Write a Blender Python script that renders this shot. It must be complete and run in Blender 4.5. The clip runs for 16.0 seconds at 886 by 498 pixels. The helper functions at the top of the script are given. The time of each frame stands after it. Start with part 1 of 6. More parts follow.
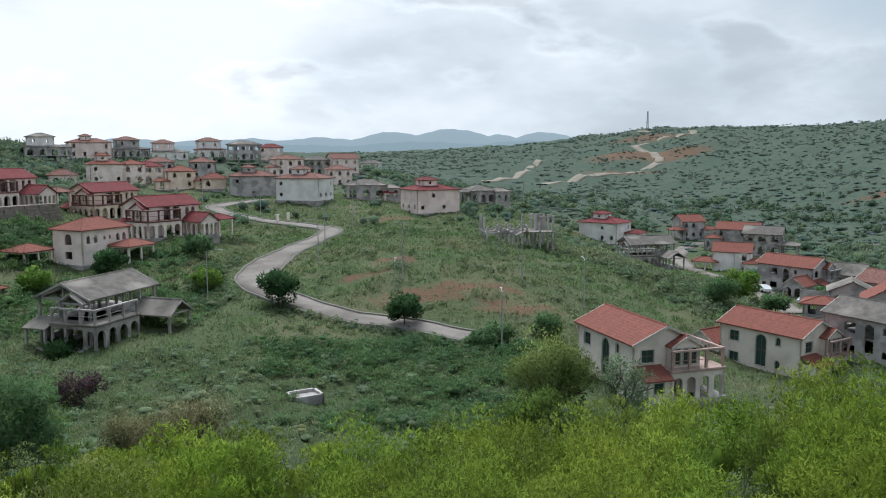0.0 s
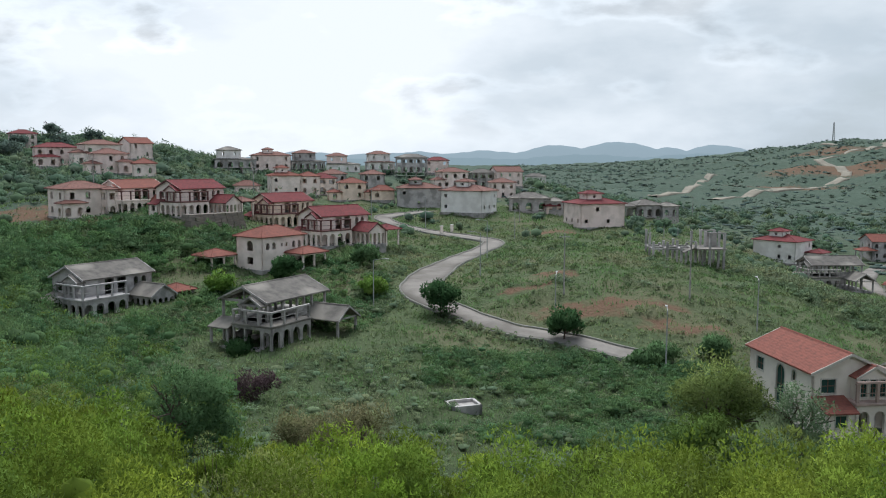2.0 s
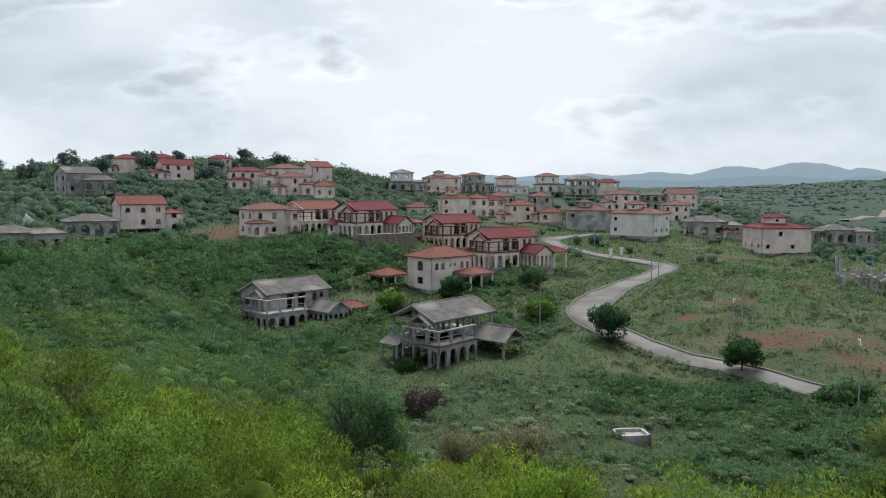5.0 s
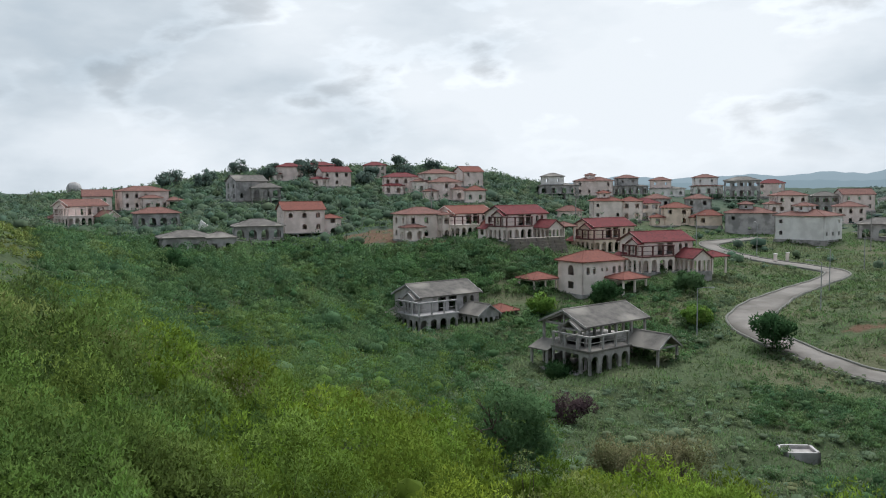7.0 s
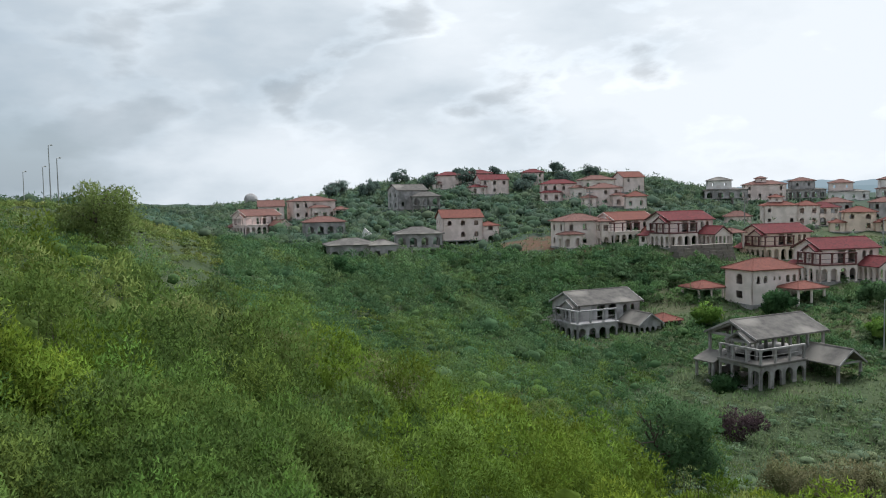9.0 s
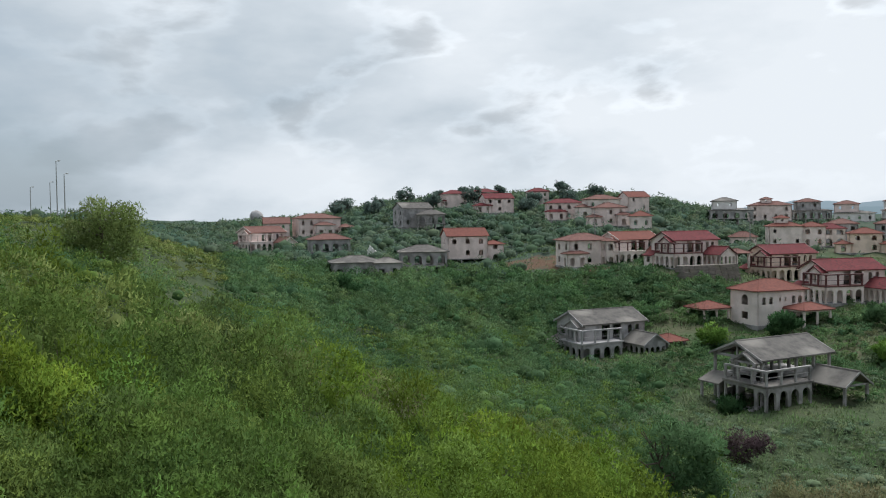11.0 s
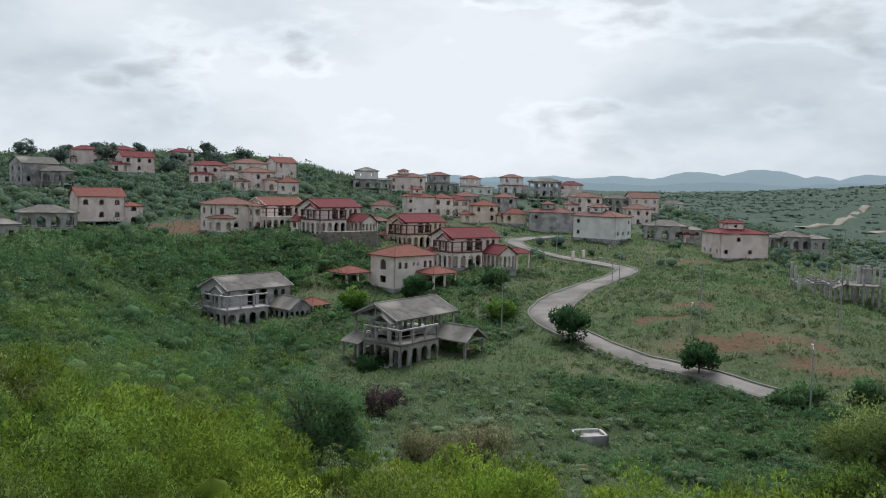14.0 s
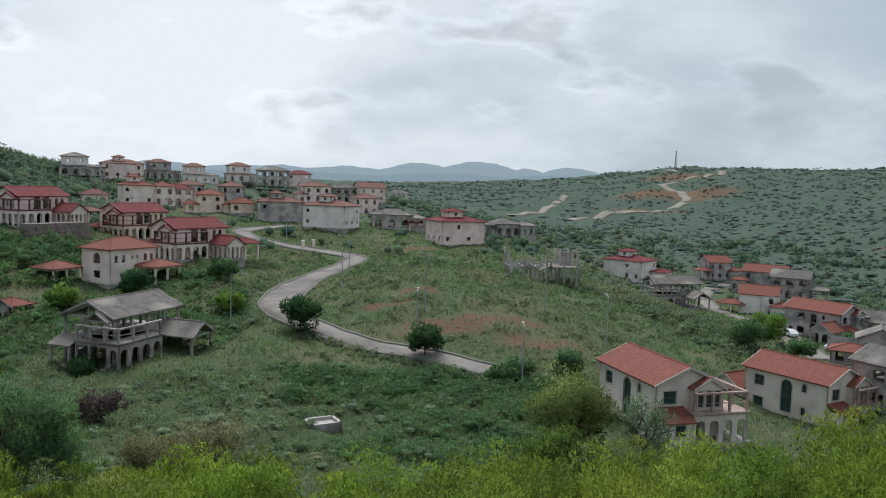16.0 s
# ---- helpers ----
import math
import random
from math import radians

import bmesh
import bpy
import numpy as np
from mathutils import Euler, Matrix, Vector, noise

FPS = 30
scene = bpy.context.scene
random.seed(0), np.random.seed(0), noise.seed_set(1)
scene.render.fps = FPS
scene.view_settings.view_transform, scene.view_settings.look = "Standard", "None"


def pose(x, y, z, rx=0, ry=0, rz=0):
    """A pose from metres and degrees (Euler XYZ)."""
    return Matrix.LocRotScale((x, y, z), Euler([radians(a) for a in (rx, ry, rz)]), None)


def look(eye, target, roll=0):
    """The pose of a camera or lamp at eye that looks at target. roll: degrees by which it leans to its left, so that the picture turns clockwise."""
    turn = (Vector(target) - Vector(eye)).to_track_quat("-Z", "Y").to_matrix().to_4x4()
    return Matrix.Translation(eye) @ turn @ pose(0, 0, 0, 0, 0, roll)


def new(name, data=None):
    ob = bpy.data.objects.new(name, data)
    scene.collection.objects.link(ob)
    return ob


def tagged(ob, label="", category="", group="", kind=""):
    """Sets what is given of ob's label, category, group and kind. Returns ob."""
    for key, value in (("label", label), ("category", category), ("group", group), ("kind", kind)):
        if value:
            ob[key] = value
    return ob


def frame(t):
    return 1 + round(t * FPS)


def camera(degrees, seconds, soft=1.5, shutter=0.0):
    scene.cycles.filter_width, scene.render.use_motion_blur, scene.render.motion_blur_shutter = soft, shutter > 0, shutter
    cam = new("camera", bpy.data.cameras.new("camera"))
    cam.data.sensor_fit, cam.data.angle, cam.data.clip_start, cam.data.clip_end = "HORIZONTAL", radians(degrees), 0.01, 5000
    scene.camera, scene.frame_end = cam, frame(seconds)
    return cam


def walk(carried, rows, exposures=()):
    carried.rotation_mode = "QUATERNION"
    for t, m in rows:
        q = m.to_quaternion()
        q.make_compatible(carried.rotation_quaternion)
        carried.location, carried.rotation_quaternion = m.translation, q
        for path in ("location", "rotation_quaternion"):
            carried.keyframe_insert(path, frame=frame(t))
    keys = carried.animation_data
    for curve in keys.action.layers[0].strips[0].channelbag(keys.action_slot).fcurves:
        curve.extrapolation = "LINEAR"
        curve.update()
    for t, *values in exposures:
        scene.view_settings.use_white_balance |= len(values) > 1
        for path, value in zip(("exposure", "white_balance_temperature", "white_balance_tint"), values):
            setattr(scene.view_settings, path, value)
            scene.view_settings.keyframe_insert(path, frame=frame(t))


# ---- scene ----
PATH = [
    (0.0, 0, 0, 40, 83.200, -0.000, -0.000),
    (0.5, 0, 0, 40, 83.600, 0.095, 2.419),
    (1.0, 0, 0, 40, 84.143, -0.210, 5.597),
    (1.5, 0, 0, 40, 84.203, -0.074, 8.575),
    (2.0, 0, 0, 40, 84.103, -0.186, 11.605),
    (2.5, 0, 0, 40, 84.113, -0.355, 14.429),
    (3.0, 0, 0, 40, 84.168, -0.274, 16.610),
    (3.5, 0, 0, 40, 84.811, -0.486, 18.399),
    (3.7, 0, 0, 40, 85.230, -0.524, 18.931),
    (5.8, 0, 0, 40, 85.768, 0.255, 27.019),
    (6.0, 0, 0, 40, 85.893, 0.340, 27.997),
    (6.5, 0, 0, 40, 86.152, 0.396, 31.475),
    (7.0, 0, 0, 40, 85.962, 0.521, 34.243),
    (7.5, 0, 0, 40, 85.617, 1.153, 39.375),
    (8.0, 0, 0, 40, 85.756, 1.241, 42.859),
    (8.5, 0, 0, 40, 86.036, 1.270, 44.432),
    (9.0, 0, 0, 40, 86.653, 1.229, 45.447),
    (9.2, 0, 0, 40, 86.896, 1.140, 45.825),
    (11.3, 0, 0, 40, 88.127, 0.782, 45.705),
    (11.5, 0, 0, 40, 87.999, 1.134, 44.362),
    (12.0, 0, 0, 40, 87.021, 0.009, 39.996),
    (12.5, 0, 0, 40, 86.805, -0.071, 35.146),
    (13.0, 0, 0, 40, 86.359, -0.554, 31.460),
    (13.5, 0, 0, 40, 85.795, -1.024, 26.935),
    (14.0, 0, 0, 40, 85.626, -1.440, 21.045),
    (14.5, 0, 0, 40, 85.265, -1.792, 15.872),
    (15.0, 0, 0, 40, 85.224, -1.810, 11.934),
    (15.5, 0, 0, 40, 85.478, -1.924, 7.085),
    (16.0, 0, 0, 40, 85.423, -1.896, 1.898),
]
cam = camera(57.86, 16.0, soft=1.05)
walk(cam, [(r[0], pose(*r[1:])) for r in PATH], [(0, 0.36, 6000, 8), (2.5, 0.28, 6050, 8), (6.5, 0.2, 6100, 8), (8.5, 0.26, 6100, 8), (11.5, 0.14, 6100, 8), (16, 0.14, 6100, 8)])

# ---- light ----
world = bpy.data.worlds.new("sky")
scene.world = world
world.use_nodes = True
wn, wl = world.node_tree.nodes, world.node_tree.links
wn.clear()
SUN_EL, SUN_ROT = 55.0, -8.0


def noise(vec, scale, detail, rough, distort=0.0):
    n = wn.new("ShaderNodeTexNoise")
    n.inputs["Scale"].default_value, n.inputs["Detail"].default_value = scale, detail
    n.inputs["Roughness"].default_value, n.inputs["Distortion"].default_value = rough, distort
    wl.new(vec, n.inputs["Vector"])
    return n.outputs["Fac"]


def span(value, a, b, c, d, smooth=False):
    n = wn.new("ShaderNodeMapRange")
    if smooth:
        n.interpolation_type = "SMOOTHSTEP"
    for k, val in enumerate((a, b, c, d)):
        n.inputs[k + 1].default_value = val
    wl.new(value, n.inputs[0])
    return n.outputs[0]


def calc(op, a, b):
    n = wn.new("ShaderNodeMath")
    n.operation = op
    for k, val in enumerate((a, b)):
        if isinstance(val, float):
            n.inputs[k].default_value = val
        else:
            wl.new(val, n.inputs[k])
    return n.outputs[0]


def ramp_of(value, stops):
    n = wn.new("ShaderNodeValToRGB")
    e = n.color_ramp.elements
    while len(e) < len(stops):
        e.new(0.5)
    for k, (p, c) in enumerate(stops):
        e[k].position, e[k].color = p, (*c, 1)
    wl.new(value, n.inputs[0])
    return n.outputs[0]


def build_sky():
    """A bright hazy overcast with backlit cumulus: white rims round grey hearts."""
    out = wn.new("ShaderNodeOutputWorld")
    bg_sky, bg_cloud, mix = wn.new("ShaderNodeBackground"), wn.new("ShaderNodeBackground"), wn.new("ShaderNodeMixShader")
    sky = wn.new("ShaderNodeTexSky")
    sky.sky_type, sky.sun_disc = "NISHITA", False
    sky.sun_elevation, sky.sun_rotation = radians(SUN_EL), radians(SUN_ROT)
    sky.dust_density = 4.0
    wl.new(sky.outputs[0], bg_sky.inputs[0])
    bg_sky.inputs[1].default_value = 0.13
    tc = wn.new("ShaderNodeTexCoord")
    sep = wn.new("ShaderNodeSeparateXYZ")
    wl.new(tc.outputs["Generated"], sep.inputs[0])
    # cloud deck in perspective
    lift = calc("ADD", calc("MAXIMUM", sep.outputs[2], 0.0), 0.62)
    com = wn.new("ShaderNodeCombineXYZ")
    for k in (0, 1):
        wl.new(calc("DIVIDE", sep.outputs[k], lift), com.inputs[k])
    wl.new(calc("MULTIPLY", sep.outputs[2], 2.6), com.inputs[2])
    deck = com.outputs[0]
    veil = noise(deck, 2.1, 6.0, 0.52)
    # glow round the hidden sun
    dot = wn.new("ShaderNodeVectorMath")
    dot.operation = "DOT_PRODUCT"
    wl.new(tc.outputs["Generated"], dot.inputs[0])
    a, el = radians(23.0), radians(26.0)
    dot.inputs[1].default_value = (-math.sin(a) * math.cos(el), math.cos(a) * math.cos(el), math.sin(el))
    glow = span(dot.outputs["Value"], 0.55, 0.97, 0.0, 1.0)
    # extra brightness in the unseen rear sky, added to fill camera-side walls
    back_fill = span(dot.outputs["Value"], -0.2, -0.8, 0.0, 0.85)
    haze = calc("ADD", calc("MAXIMUM", glow, back_fill), span(veil, 0.35, 0.65, -0.38, 0.34))
    base = ramp_of(haze, [(0.0, (0.46, 0.525, 0.575)), (0.35, (0.6, 0.65, 0.69)), (0.7, (0.8, 0.83, 0.855)), (1.0, (0.94, 0.95, 0.96))])
    # cumulus, gathered in banks
    puff = noise(deck, 4.8, 10.0, 0.52, 0.15)
    bank = noise(deck, 2.6, 3.0, 0.5)
    body = calc("ADD", puff, span(bank, 0.35, 0.65, -0.1, 0.09))
    rim = calc("MULTIPLY", span(body, 0.505, 0.575, 0.0, 1.0, True), span(body, 0.57, 0.67, 1.0, 0.0, True))
    heart = span(body, 0.56, 0.7, 0.0, 1.0, True)
    fade = span(sep.outputs[2], 0.02, 0.12, 0.1, 1.0)
    gain = calc("SUBTRACT", calc("MULTIPLY", rim, span(glow, 0.0, 1.0, 0.04, 0.11)), calc("MULTIPLY", heart, span(glow, 0.0, 1.0, 0.08, 0.22)))
    bright = calc("ADD", calc("MULTIPLY", gain, fade), 1.0)
    tinted = wn.new("ShaderNodeVectorMath")
    tinted.operation = "SCALE"
    wl.new(base, tinted.inputs[0])
    wl.new(bright, tinted.inputs[3])
    wl.new(tinted.outputs[0], bg_cloud.inputs[0])
    bg_cloud.inputs[1].default_value = 0.83
    # thin places let the blue through
    wl.new(span(haze, 0.0, 0.4, 0.8, 1.0), mix.inputs[0])
    wl.new(bg_sky.outputs[0], mix.inputs[1])
    wl.new(bg_cloud.outputs[0], mix.inputs[2])
    wl.new(mix.outputs[0], out.inputs[0])


build_sky()
sun_data = bpy.data.lights.new("sun", "SUN")
sun_data.energy, sun_data.angle, sun_data.color = 3.5, radians(45), (1.0, 0.98, 0.94)
sun = new("sun", sun_data)
sun.matrix_world = look((0, 0, 300), (60 * math.sin(radians(10)), -60 * math.cos(radians(10)), 300 - 60 * math.tan(radians(SUN_EL))))

# ---- materials ----


def material(name, c1, c2, scale=1.0, rough=0.85, c3=None, patch=0.15, bump=0.3, fine=12.0, island=0.0, obj_rand=0.0,
             metallic=0.0, spec=0.3, stretch=(1, 1, 1), depth=0.05):
    """Two-scale noise between colours, with fine relief."""
    m = bpy.data.materials.new(name)
    m.use_nodes = True
    nt = m.node_tree
    b = nt.nodes["Principled BSDF"]
    b.inputs["Roughness"].default_value = rough
    b.inputs["Metallic"].default_value = metallic
    b.inputs["Specular IOR Level"].default_value = spec
    geo = nt.nodes.new("ShaderNodeTexCoord")
    mapp = nt.nodes.new("ShaderNodeMapping")
    mapp.inputs["Scale"].default_value = stretch
    nt.links.new(geo.outputs["Object"], mapp.inputs[0])
    n1 = nt.nodes.new("ShaderNodeTexNoise")
    n1.inputs["Scale"].default_value, n1.inputs["Detail"].default_value, n1.inputs["Roughness"].default_value = scale, 6.0, 0.6
    nt.links.new(mapp.outputs[0], n1.inputs["Vector"])
    r1 = nt.nodes.new("ShaderNodeMapRange")
    r1.inputs[1].default_value, r1.inputs[2].default_value = 0.33, 0.67
    nt.links.new(n1.outputs["Fac"], r1.inputs[0])
    mix = nt.nodes.new("ShaderNodeMix")
    mix.data_type = "RGBA"
    mix.inputs[6].default_value, mix.inputs[7].default_value = (*c1, 1), (*c2, 1)
    nt.links.new(r1.outputs[0], mix.inputs[0])
    col = mix.outputs[2]
    if c3:
        n2 = nt.nodes.new("ShaderNodeTexNoise")
        n2.inputs["Scale"].default_value, n2.inputs["Detail"].default_value = patch, 5.0
        nt.links.new(mapp.outputs[0], n2.inputs["Vector"])
        r2 = nt.nodes.new("ShaderNodeMapRange")
        r2.inputs[1].default_value, r2.inputs[2].default_value = 0.48, 0.62
        nt.links.new(n2.outputs["Fac"], r2.inputs[0])
        mx = nt.nodes.new("ShaderNodeMix")
        mx.data_type = "RGBA"
        nt.links.new(r2.outputs[0], mx.inputs[0])
        nt.links.new(col, mx.inputs[6])
        mx.inputs[7].default_value = (*c3, 1)
        col = mx.outputs[2]
    if island or obj_rand:
        if island:
            src = nt.nodes.new("ShaderNodeNewGeometry").outputs["Random Per Island"]
        else:
            src = nt.nodes.new("ShaderNodeObjectInfo").outputs["Random"]
        amt = island or obj_rand
        rr = nt.nodes.new("ShaderNodeMapRange")
        rr.inputs[3].default_value, rr.inputs[4].default_value = 1 - amt, 1 + amt
        nt.links.new(src, rr.inputs[0])
        hsv = nt.nodes.new("ShaderNodeHueSaturation")
        nt.links.new(rr.outputs[0], hsv.inputs["Value"])
        nt.links.new(col, hsv.inputs["Color"])
        col = hsv.outputs[0]
    nt.links.new(col, b.inputs["Base Color"])
    if bump:
        n3 = nt.nodes.new("ShaderNodeTexNoise")
        n3.inputs["Scale"].default_value, n3.inputs["Detail"].default_value = fine, 4.0
        nt.links.new(mapp.outputs[0], n3.inputs["Vector"])
        bp = nt.nodes.new("ShaderNodeBump")
        bp.inputs["Strength"].default_value, bp.inputs["Distance"].default_value = bump, depth
        nt.links.new(n3.outputs["Fac"], bp.inputs["Height"])
        nt.links.new(bp.outputs[0], b.inputs["Normal"])
    return m


def leaf_material(name, c1, c2, c3, patch=0.12, scale=0.6, island=0.13):
    m = material(name, c1, c2, scale, 0.85, c3, patch, 0.0, 1.0, island, spec=0.06)
    nt = m.node_tree
    b = nt.nodes["Principled BSDF"]
    tone = nt.nodes.new("ShaderNodeAttribute")
    tone.attribute_name = "tone"
    base = b.inputs["Base Color"].links[0].from_socket
    mul = nt.nodes.new("ShaderNodeMix")
    mul.data_type, mul.blend_type = "RGBA", "MULTIPLY"
    mul.inputs[0].default_value = 1.0
    nt.links.new(base, mul.inputs[6])
    nt.links.new(tone.outputs["Color"], mul.inputs[7])
    nt.links.new(mul.outputs[2], b.inputs["Base Color"])
    tr = nt.nodes.new("ShaderNodeBsdfTranslucent")
    mx = nt.nodes.new("ShaderNodeMixShader")
    mx.inputs[0].default_value = 0.34
    nt.links.new(b.inputs["Base Color"].links[0].from_socket, tr.inputs[0])
    nt.links.new(b.outputs[0], mx.inputs[1])
    nt.links.new(tr.outputs[0], mx.inputs[2])
    nt.links.new(mx.outputs[0], nt.nodes["Material Output"].inputs[0])
    return m


def tile_material(name, c1, c2, c3, pitch=0.28):
    """Clay roof tiles: fine ribs down the slope, courses across, weathered patches."""
    m = material(name, c1, c2, 0.5, 0.9, c3, 2.4, 0.0, 1.0, spec=0.12)
    nt = m.node_tree
    b = nt.nodes["Principled BSDF"]
    tc = nt.nodes.new("ShaderNodeTexCoord")
    w1 = nt.nodes.new("ShaderNodeTexWave")
    w1.bands_direction = "X"
    w1.inputs["Scale"].default_value, w1.inputs["Distortion"].default_value = 0.314 / pitch, 0.4
    nt.links.new(tc.outputs["Object"], w1.inputs[0])
    w2 = nt.nodes.new("ShaderNodeTexWave")
    w2.bands_direction = "Z"
    w2.inputs["Scale"].default_value, w2.inputs["Distortion"].default_value = 0.314 / 0.17, 0.6
    nt.links.new(tc.outputs["Object"], w2.inputs[0])
    add = nt.nodes.new("ShaderNodeMath")
    nt.links.new(w1.outputs["Fac"], add.inputs[0])
    nt.links.new(w2.outputs["Fac"], add.inputs[1])
    bp = nt.nodes.new("ShaderNodeBump")
    bp.inputs["Strength"].default_value, bp.inputs["Distance"].default_value = 0.28, 0.04
    nt.links.new(add.outputs[0], bp.inputs["Height"])
    nt.links.new(bp.outputs[0], b.inputs["Normal"])
    return m


def plain(name, c, rough=0.5, metallic=0.0):
    return material(name, c, tuple(v * 0.8 for v in c), 3.0, rough, bump=0.1, metallic=metallic)


M = {
    "concrete": material("bare_concrete", (0.4, 0.37, 0.35), (0.3, 0.275, 0.26), 0.9, 0.9, (0.19, 0.178, 0.165), 0.45),
    "render_grey": material("grey_render", (0.46, 0.428, 0.418), (0.385, 0.358, 0.35), 0.8, 0.9, (0.25, 0.236, 0.228), 0.4),
    "cream": material("cream_paint", (0.83, 0.71, 0.65), (0.76, 0.65, 0.59), 0.7, 0.85, (0.67, 0.57, 0.51), 0.35),
    "ochre": material("ochre_paint", (0.8, 0.64, 0.52), (0.73, 0.58, 0.47), 0.7, 0.85, (0.64, 0.51, 0.41), 0.35),
    "white": material("white_paint", (0.82, 0.78, 0.75), (0.75, 0.71, 0.68), 0.7, 0.85, (0.66, 0.62, 0.59), 0.3),
    "warm_white": material("warm_white_paint", (0.72, 0.645, 0.58), (0.66, 0.59, 0.53), 0.7, 0.85, (0.57, 0.5, 0.44), 0.3),
    "pink": material("pink_paint", (0.83, 0.68, 0.63), (0.76, 0.61, 0.56), 0.7, 0.85, (0.67, 0.54, 0.49), 0.35),
    "rose_brown": material("rose_brown_paint", (0.43, 0.31, 0.27), (0.36, 0.26, 0.225), 0.7, 0.85, (0.3, 0.22, 0.19), 0.35),
    "roof_red": tile_material("red_roof_tiles", (0.19, 0.044, 0.047), (0.15, 0.038, 0.04), (0.1, 0.034, 0.035)),
    "roof_orange": tile_material("orange_roof_tiles", (0.225, 0.083, 0.063), (0.19, 0.072, 0.056), (0.155, 0.064, 0.051)),
    "roof_rust": tile_material("faded_brown_roof_tiles", (0.22, 0.11, 0.09), (0.18, 0.09, 0.075), (0.13, 0.07, 0.06)),
    "roof_grey": material("weathered_concrete_roof", (0.16, 0.143, 0.128), (0.09, 0.081, 0.074), 1.1, 0.95, (0.24, 0.216, 0.19), 0.2),
    "trim_red": plain("dark_red_trim", (0.13, 0.052, 0.046), 0.6),
    "trim_white": plain("white_trim", (0.52, 0.475, 0.43), 0.8),
    "timber": plain("brown_timber", (0.16, 0.085, 0.06), 0.7),
    "glass": plain("green_tinted_glass", (0.03, 0.07, 0.065), 0.12),
    "steel": plain("grey_steel", (0.36, 0.36, 0.35), 0.7),
    "stone": material("rubble_stone", (0.26, 0.22, 0.19), (0.15, 0.13, 0.115), 1.6, 0.95, (0.2, 0.18, 0.14), 0.4, 0.9, 5.0),
    "road": material("worn_concrete_road", (0.255, 0.23, 0.21), (0.205, 0.187, 0.17), 0.5, 1.0, (0.155, 0.14, 0.125), 0.12, spec=0.05),
    "kerb": material("kerb_concrete", (0.19, 0.18, 0.16), (0.12, 0.12, 0.1), 1.0, 0.9),
    "track": material("dirt_track", (0.25, 0.22, 0.175), (0.18, 0.16, 0.125), 0.1, 0.95),
    "bark": material("bark", (0.11, 0.085, 0.065), (0.065, 0.05, 0.04), 4.0, 0.95, stretch=(1, 1, 0.2)),
    "leaf_near": leaf_material("yellow_green_leaves", (0.15, 0.222, 0.026), (0.104, 0.164, 0.022), (0.18, 0.25, 0.034), 0.3),
    "leaf_green": leaf_material("fresh_green_leaves", (0.112, 0.18, 0.04), (0.076, 0.132, 0.031), (0.136, 0.198, 0.047), 0.25),
    "leaf_brown": leaf_material("dry_brown_twigs", (0.175, 0.165, 0.085), (0.135, 0.128, 0.066), (0.155, 0.175, 0.07), 0.3),
    "leaf_olive": leaf_material("olive_leaves", (0.165, 0.215, 0.06), (0.115, 0.165, 0.045), (0.19, 0.23, 0.08), 0.3),
    "leaf_mid": leaf_material("green_leaves", (0.1, 0.176, 0.074), (0.07, 0.134, 0.056), (0.126, 0.198, 0.078), 0.08),
    # green paled and blued here to carry the haze of distance
    "leaf_far": leaf_material("haze_paled_leaves", (0.122, 0.167, 0.136), (0.108, 0.152, 0.126), (0.136, 0.175, 0.136), 0.03),
    "leaf_slope": leaf_material("slope_green_leaves", (0.106, 0.16, 0.1), (0.085, 0.135, 0.085), (0.13, 0.178, 0.105), 0.05),
    "leaf_valley": leaf_material("valley_green_leaves", (0.15, 0.205, 0.11), (0.122, 0.172, 0.09), (0.175, 0.212, 0.118), 0.08),
    "leaf_dark": leaf_material("dark_green_leaves", (0.05, 0.11, 0.04), (0.035, 0.082, 0.032), (0.065, 0.125, 0.045), 0.3),
    "leaf_light": leaf_material("light_green_leaves", (0.13, 0.23, 0.04), (0.09, 0.17, 0.03), (0.16, 0.24, 0.05), 0.3),
    "leaf_grey": leaf_material("grey_green_leaves", (0.16, 0.225, 0.12), (0.12, 0.18, 0.1), (0.18, 0.24, 0.135), 0.3),
    "leaf_purple": leaf_material("purple_brown_leaves", (0.075, 0.05, 0.055), (0.055, 0.036, 0.04), (0.085, 0.065, 0.06), 0.4),
    "grass": leaf_material("grass_blades", (0.132, 0.184, 0.084), (0.103, 0.15, 0.067), (0.152, 0.175, 0.09), 0.045),
    "car_white": plain("white_car_paint", (0.75, 0.76, 0.77), 0.25),
    "rubber": plain("black_rubber", (0.02, 0.02, 0.02), 0.8),
}

# ---- land ----
# villas: x, y of the corner or middle, and the height of their ground
SITES = {}
# bearing (degrees, left positive), range and height of the bare land
LAND = [
    (-60, 25, 31), (-60, 80, 18), (-45, 22, 30.5), (-45, 60, 19), (-45, 140, 12), (-45, 300, 14), (-30, 20, 31.2), (-30, 40, 26.6), (-30, 66, 18.5),
    (-14, 20, 29.6), (-14, 38, 23.8), (-14, 62, 17.5), (0, 20, 29.3), (0, 36, 24.2), (0, 62, 17), (14, 20, 29.5), (14, 38, 23.8), (14, 62, 18),
    (28, 20, 30), (28, 40, 25), (28, 66, 19.5), (42, 20, 31), (42, 45, 26), (42, 85, 22),
]
LAND += [
    (56, 20, 33), (56, 50, 29), (56, 95, 26.5), (68, 20, 34.5), (68, 60, 35.3), (68, 110, 38.6), (80, 30, 36), (80, 70, 39), (80, 150, 41),
    (100, 30, 39), (140, 40, 40), (180, 40, 40), (-120, 40, 38), (-90, 40, 33), (62, 180, 33), (70, 200, 40), (62, 330, 36),
]
